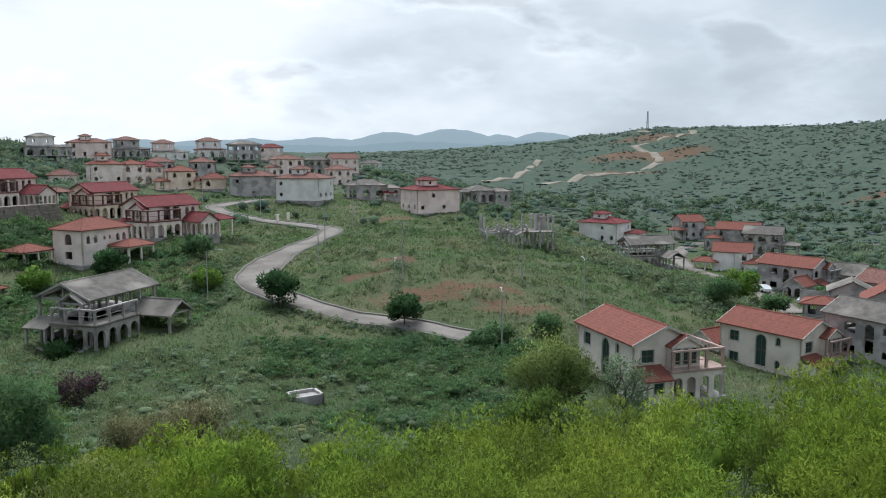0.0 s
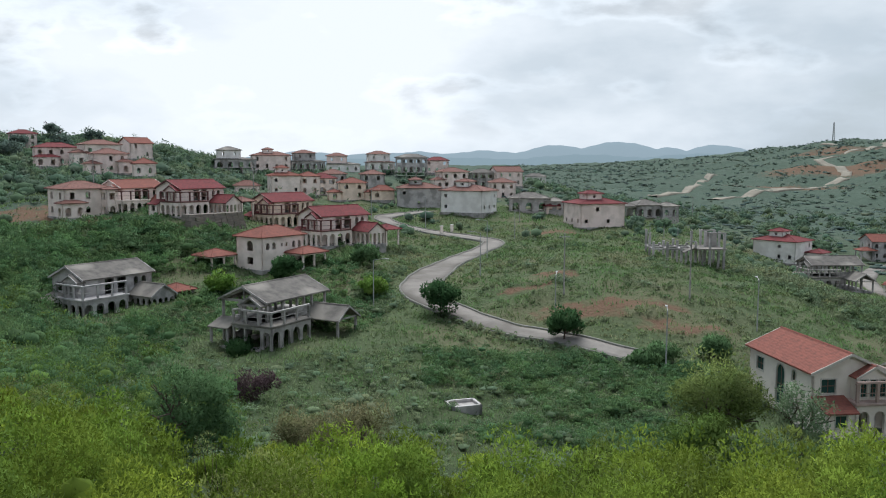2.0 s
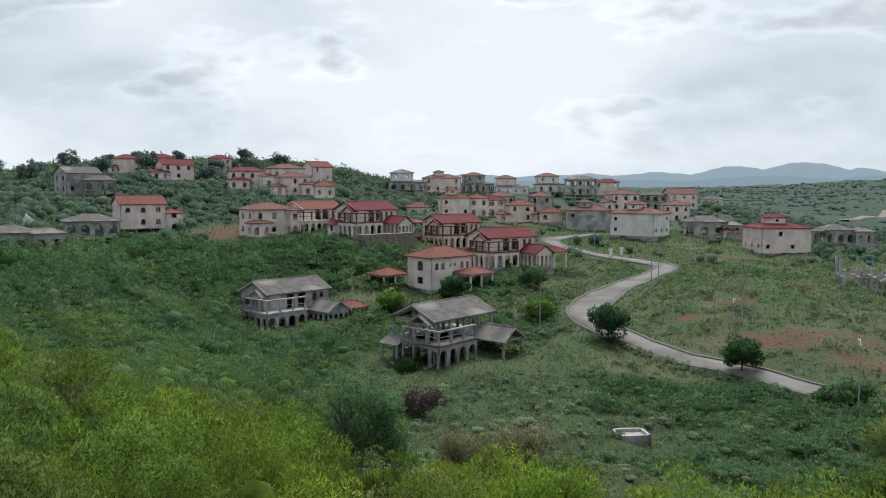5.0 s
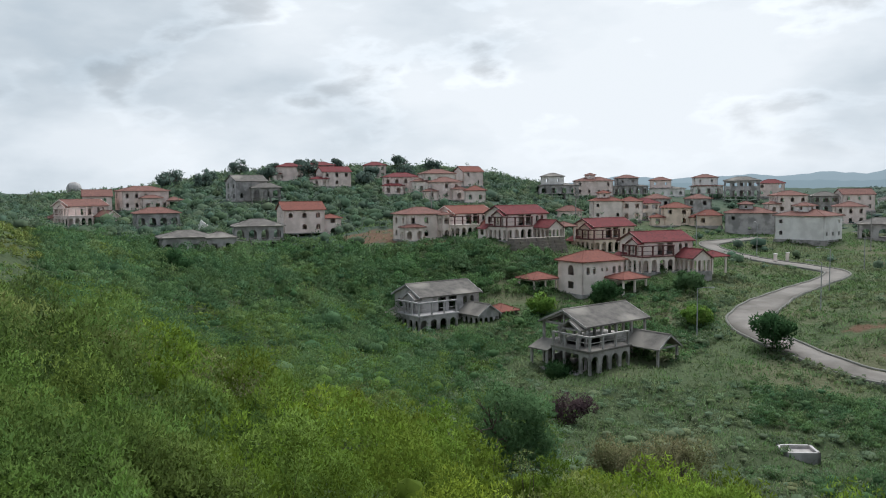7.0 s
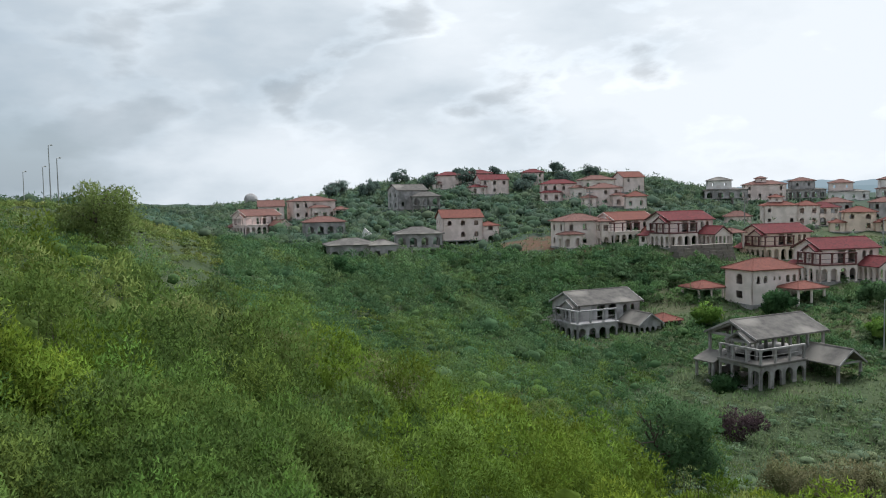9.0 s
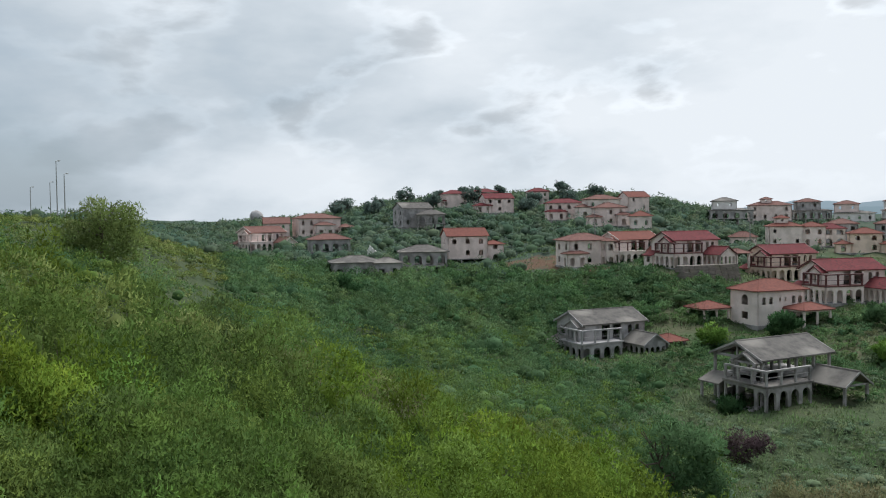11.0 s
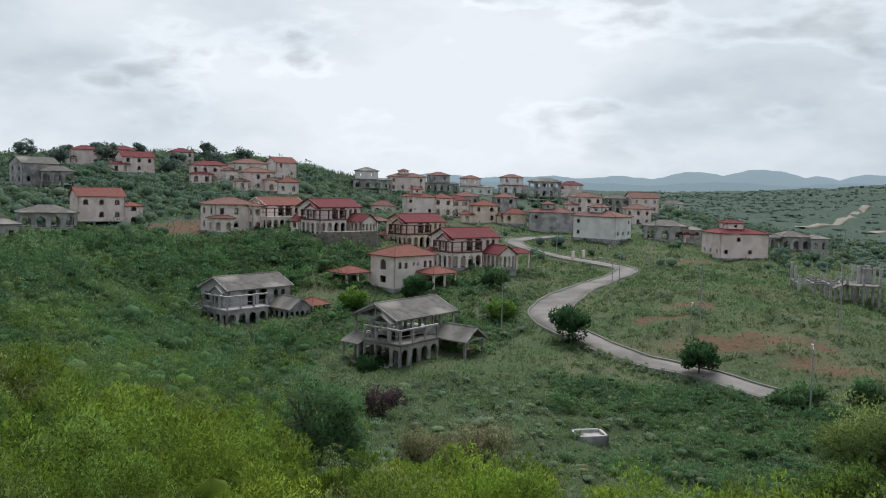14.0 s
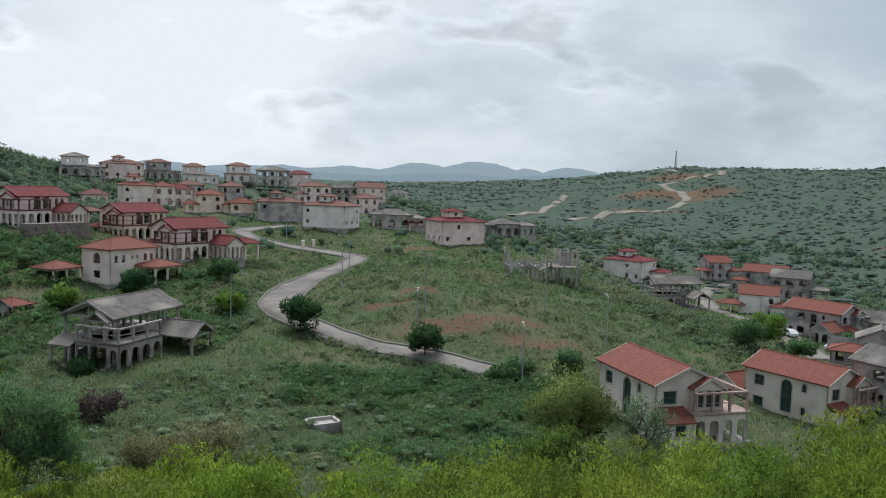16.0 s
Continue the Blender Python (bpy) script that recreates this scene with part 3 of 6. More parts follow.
def cylinder(bm, x, y, z0, z1, r0, r1=None, n=10):
    r1 = r0 if r1 is None else r1
    a = [bm.verts.new((x + r0 * math.cos(6.2832 * i / n), y + r0 * math.sin(6.2832 * i / n), z0)) for i in range(n)]
    b = [bm.verts.new((x + r1 * math.cos(6.2832 * i / n), y + r1 * math.sin(6.2832 * i / n), z1)) for i in range(n)]
    bm.faces.new(a[::-1]), bm.faces.new(b)
    for i in range(n):
        bm.faces.new((a[i], a[(i + 1) % n], b[(i + 1) % n], b[i]))


def arch_half(u0, u1, spring, top, n=6):
    """Spandrels beside a round arch: two outlines."""
    c, rx, ry = (u0 + u1) / 2, (u1 - u0) / 2, top - spring
    left = [(u0, top), (u0, spring)] + [(c - rx * math.cos(i / n * math.pi / 2), spring + ry * math.sin(i / n * math.pi / 2)) for i in range(1, n)] + [(c, top)]
    right = [(2 * c - u, v) for u, v in left][::-1]
    return left, right


def wall(bm, p, q, z0, z1, holes=(), th=0.22, peak=0.0):
    """A wall from p to q (its outside on the right-hand side), with openings (middle, width, bottom, top, arched) cut through."""
    p, q = Vector((*p, 0)), Vector((*q, 0))
    du = (q - p).normalized()
    dn = Vector((du.y, -du.x, 0))
    ln = (q - p).length
    cols = {}
    for c, w, a, b, r in holes:
        cols.setdefault((round(c, 3), round(w, 3)), []).append((a, b, r))
    cur = 0.0
    for (c, w) in sorted(cols):
        u0, u1 = c - w / 2, c + w / 2
        if u0 - cur > 0.01:
            prism(bm, [(cur, z0), (u0, z0), (u0, z1), (cur, z1)], p, du, dn, th)
        h = z0
        for a, b, r in sorted(cols[(c, w)]):
            if a - h > 0.01:
                prism(bm, [(u0, h), (u1, h), (u1, a), (u0, a)], p, du, dn, th)
            if r:
                spring = max(a, b - w / 2)
                for pts in arch_half(u0, u1, spring, b):
                    prism(bm, pts, p, du, dn, th)
            h = b
        if z1 - h > 0.01:
            prism(bm, [(u0, h), (u1, h), (u1, z1), (u0, z1)], p, du, dn, th)
        cur = u1
    if ln - cur > 0.01:
        prism(bm, [(cur, z0), (ln, z0), (ln, z1), (cur, z1)], p, du, dn, th)
    if peak:
        prism(bm, [(0, z1), (ln, z1), (ln / 2, z1 + peak)], p, du, dn, th)


def window(parent, p, q, hole, trim, glass, surround=0.12):
    """A glazed window in one opening of the wall from p to q: surround, bars and pane."""
    p, q = Vector((*p, 0)), Vector((*q, 0))
    du = (q - p).normalized()
    dn = Vector((du.y, -du.x, 0))
    c, w, a, b, r = hole
    n = 12
    if r:
        outer = [(c - w / 2, a)] + [(c - w / 2 * math.cos(i / n * math.pi), max(a, b - w / 2) + w / 2 * math.sin(i / n * math.pi)) for i in range(n + 1)] + [(c + w / 2, a)]
    else:
        outer = [(c - w / 2, a), (c - w / 2, b), (c + w / 2, b), (c + w / 2, a)]
    bm = bmesh.new()
    mid = Vector((c, (a + b) / 2))
    k = len(outer)
    for i in range(k):
        j = (i + 1) % k
        (ua, va), (ub, vb) = outer[i], outer[j]
        def grow(u, v):
            return u + math.copysign(surround, u - c) * (1 if abs(u - c) > 0.02 else 0), v + (surround if v > mid.y else -surround)
        oa, ob_ = grow(ua, va), grow(ub, vb)
        prism(bm, [(ua, va), (ub, vb), ob_, oa], p + dn * 0.04, du, dn, 0.09)
    w_ob = part("window", bm, trim, parent, "pale moulded window surround")
    bm = bmesh.new()
    prism(bm, outer, p - dn * 0.12, du, dn, 0.02)
    part("pane", bm, glass, w_ob, "dark green tinted glass")
    bm = bmesh.new()
    prism(bm, [(c - 0.03, a), (c + 0.03, a), (c + 0.03, b - 0.02), (c - 0.03, b - 0.02)], p - dn * 0.08, du, dn, 0.05)
    if b - a > 1.2:
        prism(bm, [(c - w / 2, mid.y - 0.03), (c + w / 2, mid.y - 0.03), (c + w / 2, mid.y + 0.03), (c - w / 2, mid.y + 0.03)], p - dn * 0.085, du, dn, 0.04)
    part("glazing_bar", bm, M["timber"], w_ob)


def gable_roof(parent, x0, x1, y0, y1, ze, zr, mat, along="x", over=0.4, th=0.16, trim=None):
    """Two sloping slabs with a ridge along x or y."""
    def put(a, b, c):
        return Vector((a, b, c)) if along == "x" else Vector((b, a, c))
    if along == "y":
        x0, x1, y0, y1 = y0, y1, x0, x1
    ym = (y0 + y1) / 2
    sl = (zr - ze) / (ym - y0)
    bm = bmesh.new()
    for ya in (y0 - over, y1 + over):
        lo = ze - sl * over
        pts = [(x0 - over, ya, lo), (x1 + over, ya, lo), (x1 + over, ym, zr), (x0 - over, ym, zr)]
        a = [bm.verts.new(put(*p)) for p in pts]
        b = [bm.verts.new(put(*p) + Vector((0, 0, th))) for p in pts]
        bm.faces.new(a[::-1]), bm.faces.new(b)
        for i in range(4):
            bm.faces.new((a[i], a[(i + 1) % 4], b[(i + 1) % 4], b[i]))
    bmesh.ops.recalc_face_normals(bm, faces=bm.faces)
    roof = part("roof", bm, mat, parent)
    bm = bmesh.new()
    sec = ((-0.14, -0.03), (-0.07, 0.07), (0.0, 0.1), (0.07, 0.07), (0.14, -0.03))
    a = [bm.verts.new(put(x0 - over, ym + o, zr + th + dz)) for o, dz in sec]
    b = [bm.verts.new(put(x1 + over, ym + o, zr + th + dz)) for o, dz in sec]
    for i in range(4):
        bm.faces.new((a[i], b[i], b[i + 1], a[i + 1]))
    bm.faces.new(a[::-1]), bm.faces.new(b)
    part("ridge_cap", bm, mat, roof)
    if trim:
        for xa in (x0 - over - 0.03, x1 + over - 0.05):
            bm = bmesh.new()
            for ya in (y0 - over, y1 + over):
                lo = ze - sl * over
                pts = [(xa, ya, lo - 0.1), (xa, ym, zr - 0.1), (xa, ym, zr + th + 0.02), (xa, ya, lo + th + 0.02)]
                a = [bm.verts.new(put(*p)) for p in pts]
                b = [bm.verts.new(put(p[0] + 0.08, p[1], p[2])) for p in pts]
                bm.faces.new(a), bm.faces.new(b[::-1])
                for i in range(4):
                    bm.faces.new((a[i], a[(i + 1) % 4], b[(i + 1) % 4], b[i]))
            bmesh.ops.recalc_face_normals(bm, faces=bm.faces)
            part("bargeboard", bm, trim, roof)
    return roof


def hip_roof(parent, x0, x1, y0, y1, ze, rise, mat, over=0.5, th=0.14, fascia=None):
    x0, x1, y0, y1 = x0 - over, x1 + over, y0 - over, y1 + over
    w, d = x1 - x0, y1 - y0
    h = min(w, d) / 2
    if w >= d:
        r = [(x0 + h, (y0 + y1) / 2), (x1 - h, (y0 + y1) / 2)]
    else:
        r = [((x0 + x1) / 2, y0 + h), ((x0 + x1) / 2, y1 - h)]
    bm = bmesh.new()
    lo = [bm.verts.new((x, y, ze)) for x, y in ((x0, y0), (x1, y0), (x1, y1), (x0, y1))]
    up = [bm.verts.new((x, y, ze + th)) for x, y in ((x0, y0), (x1, y0), (x1, y1), (x0, y1))]
    t = [bm.verts.new((x, y, ze + th + rise)) for x, y in r]
    bm.faces.new(lo[::-1])
    for i in range(4):
        bm.faces.new((lo[i], lo[(i + 1) % 4], up[(i + 1) % 4], up[i]))
    if w >= d:
        faces = ((up[0], up[1], t[1], t[0]), (up[1], up[2], t[1]), (up[2], up[3], t[0], t[1]), (up[3], up[0], t[0]))
    else:
        faces = ((up[0], up[1], t[0]), (up[1], up[2], t[1], t[0]), (up[2], up[3], t[1]), (up[3], up[0], t[0], t[1]))
    for f in faces:
        bm.faces.new(f)
    bmesh.ops.remove_doubles(bm, verts=bm.verts, dist=0.001)
    roof = part("roof", bm, mat, parent)
    bm = bmesh.new()
    ends = [t_ for t_ in r]
    corners = ((x0, y0), (x1, y0), (x1, y1), (x0, y1))
    near = (0, 1, 1, 0) if w >= d else (0, 0, 1, 1)
    for (cx, cy), k in zip(corners, near):
        a, b = Vector((cx, cy, ze + th)), Vector((*ends[k], ze + th + rise))
        s = (b - a).cross(Vector((0, 0, 1))).normalized() * 0.1
        v = [bm.verts.new(q) for q in (a - s, a + s, b + s, b - s, a + Vector((0, 0, 0.1)), b + Vector((0, 0, 0.1)))]
        bm.faces.new((v[0], v[4], v[5], v[3])), bm.faces.new((v[4], v[1], v[2], v[5]))
    a, b = Vector((*ends[0], ze + th + rise)), Vector((*ends[1], ze + th + rise))
    if (b - a).length > 0.2:
        s = (b - a).cross(Vector((0, 0, 1))).normalized() * 0.1
        v = [bm.verts.new(q) for q in (a - s, a + s, b + s, b - s, a + Vector((0, 0, 0.1)), b + Vector((0, 0, 0.1)))]
        bm.faces.new((v[0], v[4], v[5], v[3])), bm.faces.new((v[4], v[1], v[2], v[5]))
    part("ridge_cap", bm, mat, roof)
    return roof


def slab(parent, x0, x1, y0, y1, z0, z1, mat, name="slab"):
    bm = bmesh.new()
    box(bm, x0, x1, y0, y1, z0, z1)
    bmesh.ops.bevel(bm, geom=bm.edges[:], offset=min(0.03, (z1 - z0) * 0.2), segments=1, affect="EDGES")
    return part(name, bm, mat, parent)


def column(parent, x, y, z0, z1, s, mat, name="column"):
    bm = bmesh.new()
    box(bm, x - s / 2, x + s / 2, y - s / 2, y + s / 2, z0, z1 - 0.12)
    box(bm, x - s / 2 - 0.04, x + s / 2 + 0.04, y - s / 2 - 0.04, y + s / 2 + 0.04, z1 - 0.12, z1)
    return part(name, bm, mat, parent)


def wall_part(parent, p, q, z0, z1, holes, mat, glazed=None, peak=0.0, name="wall", th=0.22):
    bm = bmesh.new()
    wall(bm, p, q, z0, z1, holes, th, peak)
    bmesh.ops.remove_doubles(bm, verts=bm.verts, dist=0.0008)
    w = part(name, bm, mat, parent)
    if glazed:
        for h in holes:
            window(parent, p, q, h, *glazed)
    return w


def arcade(n, ln, width, top, base=0.0):
    return [(ln * (i + 0.5) / n, width, base, top, True) for i in range(n)]


def arcade_villa(name, label, site, yaw, wm, rm, trim, state="shell", wing="front", pavilion=None, group="arcade villas", colm=None, anchor=(0, 0)):
    """Two-storey villa: arcaded terrace on the near corner, gabled main block, porch gable, lean-to and arched side wing."""
    x, y, z = SITES[site]
    ca, sa = math.cos(radians(yaw)), math.sin(radians(yaw))
    x, y = x - ca * anchor[0] + sa * anchor[1], y - sa * anchor[0] - ca * anchor[1]
    h = thing(name, label, "house", x, y, z, yaw, group)
    colm = colm or wm
    skeleton = state == "frame"
    glazed = (M["trim_white"], M["glass"]) if state == "glazed" else None
    slab(h, -0.5, 14.0, 1.9, 9.7, -2.6, 0.0, M["concrete"], "plinth")
    slab(h, -0.3, 7.7, -0.3, 1.9, -2.6, 0.0, M["concrete"], "plinth")
    # arcaded ground floor under the terrace
    wall_part(h, (0, 0), (7.4, 0), 0, 2.75, arcade(4, 7.4, 1.25, 2.25), wm, name="arcade_wall", th=0.3)
    if skeleton:
        wall_part(h, (0, 6.1), (0, 0), 0, 2.75, [(1.0, 1.6, 0, 2.4, False), (3.2, 2.3, 0, 2.4, False), (5.3, 1.1, 0, 2.25, True)], wm, name="arcade_wall", th=0.3)
    else:
        wall_part(h, (0, 6.1), (0, 0), 0, 2.75, arcade(4, 6.1, 1.0, 2.2), wm, name="arcade_wall", th=0.3)
    slab(h, -0.18, 7.58, -0.18, 6.25, 2.75, 3.0, M["roof_grey"] if skeleton else colm if glazed else trim, "terrace_slab")
    # colonnade on the terrace
    edge = [(0.14 + i * 2.36, 0.14) for i in range(4)] + [(0.14, 0.14 + i * 1.95) for i in range(1, 4)]
    for cx, cy in edge:
        column(h, cx, cy, 3.0, 4.75 if not skeleton else 4.5, 0.24, colm)
    zt = 4.75 if not skeleton else 4.5
    slab(h, 0.0, 7.4, 0.0, 0.28, zt, zt + 0.22, colm, "beam")
    slab(h, 0.0, 0.28, 0.28, 6.1, zt, zt + 0.22, colm, "beam")
    for a, b, c, d in ((0.2, 7.3, 0.1, 0.16), (0.1, 0.16, 0.2, 6.0)):
        slab(h, a, b, c, d, 3.85, 3.92, colm, "handrail")
    # main block
    if skeleton:
        for cx in (1.9, 4.8, 7.6, 10.6, 13.4):
            for cy in (2.3, 5.8, 9.3):
                column(h, cx, cy, 0, 5.5, 0.28, wm)
        slab(h, 1.8, 13.5, 2.2, 9.4, 2.8, 3.0, wm, "floor_slab")
        for cy in (2.15, 9.2):
            slab(h, 1.7, 13.6, cy, cy + 0.26, 5.2, 5.5, wm, "beam")
        for cx in (1.75, 13.3):
            slab(h, cx, cx + 0.26, 2.45, 9.15, 5.2, 5.5, wm, "beam")
            bm = bmesh.new()
            for sgn in (-1, 1):
                prism(bm, [(0, 5.5), (3.5, 7.0), (3.5, 6.7), (0.6, 5.5)], Vector((cx, 5.8 - sgn * 3.5, 0)), Vector((0, sgn, 0)), Vector((1, 0, 0)), -0.2)
            box(bm, cx, cx + 0.2, 5.7, 5.9, 5.5, 6.95)
            part("gable_truss", bm, wm, h)
        wall_part(h, (7.6, 2.2), (13.5, 2.2), 3.0, 3.9, [], wm)
        wall_part(h, (13.5, 9.4), (1.8, 9.4), 0, 2.8, [(2.2, 1.2, 0.9, 2.1, False), (6, 1.2, 0, 2.1, False), (9.5, 1.4, 0.9, 2.1, False)], wm)
    else:
        front = [(1.6, 1.0, 0.0, 2.2, False), (4.2, 1.5, 0.0, 2.3, False), (6.3, 1.5, 0.0, 2.3, False), (4.2, 1.5, 3.0, 5.2, False), (6.3, 1.5, 3.0, 5.2, False), (8.8, 0.8, 3.6, 5.0, True), (10.2, 0.8, 3.6, 5.0, True)]
        wall_part(h, (1.8, 2.2), (13.5, 2.2), 0, 5.5, front, wm, glazed)
        rear = [(1.6, 0.9, 0.6, 1.7, False), (3.6, 1.5, 3.4, 4.7, False), (3.6, 1.5, 0.7, 1.9, False), (6.2, 1.2, 1.3, 4.9, True), (8.2, 0.6, 3.9, 4.8, True), (8.2, 0.6, 1.0, 1.9, True)]
        if state == "glazed":
            rear = [(2.2, 1.4, 3.4, 4.7, False), (2.2, 1.4, 0.7, 1.9, False), (6.2, 1.5, 0.9, 4.9, True), (8.6, 0.65, 3.9, 4.9, True), (8.6, 0.65, 1.0, 2.0, True)]
        wall_part(h, (13.5, 9.4), (1.8, 9.4), 0, 5.5, rear, wm, glazed)
        left = [(1.6, 1.4, 3.5, 4.8, False), (4.6, 0.8, 0.0, 2.2, False), (5.9, 0.8, 0.0, 2.2, False), (4.6, 0.8, 3.4, 4.9, False), (5.9, 0.8, 3.4, 4.9, False)]
        wall_part(h, (1.8, 9.4), (1.8, 2.2), 0, 5.5, left, wm, glazed, peak=1.6)
        wall_part(h, (13.5, 2.2), (13.5, 9.4), 0, 5.5, [(2.4, 0.9, 3.4, 4.8, True), (4.8, 0.9, 3.4, 4.8, True), (3.6, 1.2, 0.8, 2.0, False)], wm, glazed, peak=1.6)
        slab(h, 2.05, 13.25, 2.45, 9.15, 2.8, 3.0, M["concrete"], "floor_slab")
    gable_roof(h, 1.8, 13.5, 2.2, 9.4, 5.5, 7.1, rm, trim=trim)
    # porch gable over the terrace
    if skeleton:
        for cx, cy in ((0.9, 2.5), (0.9, 5.4)):
            column(h, cx, cy, 3.0, 5.2, 0.26, wm)
        slab(h, 0.8, 1.7, 2.4, 5.5, 4.95, 5.2, wm, "beam")
        bm = bmesh.new()
        for sgn in (-1, 1):
            prism(bm, [(0, 5.2), (1.55, 6.1), (1.55, 5.85), (0.5, 5.2)], Vector((0.85, 3.95 - sgn * 1.55, 0)), Vector((0, sgn, 0)), Vector((1, 0, 0)), -0.15)
        part("gable_truss", bm, wm, h)
    else:
        wall_part(h, (0.9, 5.6), (0.9, 2.3), 3.0, 5.2, [(0.7, 0.6, 3.3, 4.9, False), (1.65, 0.6, 3.3, 4.9, False), (2.6, 0.6, 3.3, 4.9, False)], wm, glazed, peak=0.9, name="porch_wall")
        wall_part(h, (0.9, 2.3), (1.8, 2.3), 3.0, 5.2, [], wm, name="porch_wall")
        wall_part(h, (1.8, 5.6), (0.9, 5.6), 3.0, 5.2, [], wm, name="porch_wall")
    gable_roof(h, 0.9, 1.75, 2.35, 5.55, 5.2, 6.1, rm, over=0.3, th=0.12, trim=trim)
    # lean-to
    bm = bmesh.new()
    pts = [(-0.75, 6.25, 2.2), (1.75, 6.25, 3.15), (1.75, 9.5, 3.15), (-0.75, 9.5, 2.2)]
    a = [bm.verts.new(p) for p in pts]
    b = [bm.verts.new((p[0], p[1], p[2] + 0.14)) for p in pts]
    bm.faces.new(a[::-1]), bm.faces.new(b)
    for i in range(4):
        bm.faces.new((a[i], a[(i + 1) % 4], b[(i + 1) % 4], b[i]))
    part("lean_to_roof", bm, rm, h)
    if skeleton:
        column(h, -0.4, 9.2, 0, 2.3, 0.26, wm)
        column(h, -0.4, 6.6, 0, 2.3, 0.26, wm)
    else:
        wall_part(h, (-0.4, 9.2), (-0.4, 6.4), 0, 2.3, [(1.4, 1.1, 0.9, 2.0, False)], wm, glazed)
        wall_part(h, (1.8, 9.2), (-0.4, 9.2), 0, 2.3, [], wm)
        wall_part(h, (-0.4, 6.4), (1.8, 6.4), 0, 2.3, [], wm)
    # side wing with an arched gable
    if wing:
        if wing == "front":
            x0, x1, y0, y1 = 9.2, 13.4, -2.9, 2.1
        elif wing == "rear":
            x0, x1, y0, y1 = 13.6, 17.8, 5.2, 10.4
        else:
            x0, x1, y0, y1 = 0.8, 5.0, 9.6, 14.6
        slab(h, x0 - 0.2, x1 + 0.2, y0 - 0.2, y1, -2.4, -0.004, M["concrete"], "plinth")
        if skeleton:
            for cx in (x0 + 0.15, x1 - 0.15):
                for cy in (y0 + 0.15, y1 - 0.4):
                    column(h, cx, cy, 0, 2.6, 0.28, wm)
            slab(h, x0, x1, y0, y0 + 0.22, 2.4, 2.6, wm, "beam")
            slab(h, x0, x0 + 0.22, y0 + 0.22, y1, 2.4, 2.6, wm, "beam")
        else:
            if wing == "front":
                wall_part(h, (x0, y0), (x1, y0), 0, 2.6, arcade(4, 4.2, 0.72, 2.1), wm, peak=1.3, name="wing_wall")
                wall_part(h, (x0, y1), (x0, y0), 0, 2.6, arcade(4, 5.0, 0.8, 2.1), wm, name="wing_wall")
                wall_part(h, (x1, y0), (x1, y1), 0, 2.6, arcade(2, 5.0, 1.2, 2.1), wm, name="wing_wall")
            else:
                wall_part(h, (x1, y1), (x0, y1), 0, 2.6, arcade(2, 4.2, 1.5, 2.1), wm, peak=1.5, name="wing_wall")
                wall_part(h, (x0, y1), (x0, y0), 0, 2.6, [], wm, name="wing_wall")
                wall_part(h, (x1, y0), (x1, y1), 0, 2.6, arcade(2, 5.2, 1.2, 2.1), wm, name="wing_wall")
                wall_part(h, (x0, y0), (x1, y0), 0, 2.6, [], wm, peak=1.5, name="wing_wall")
        gable_roof(h, x0, x1, y0, y1, 2.6, 4.0, rm, along="y", over=0.35, th=0.13, trim=trim)
    if pavilion:
        for cx in (14.2, 17.4):
            for cy in (-2.4, 1.2):
                column(h, cx, cy, -0.6, 2.5, 0.3, wm, "pavilion_post")
        hip_roof(h, 14.0, 17.6, -2.6, 1.4, 2.5, 0.9, pavilion, 0.4)
    return h


def rows_of(n, ln, w, a, b, arch):
    return [(ln * (i + 0.5) / n, w, a, b, arch) for i in range(n)]


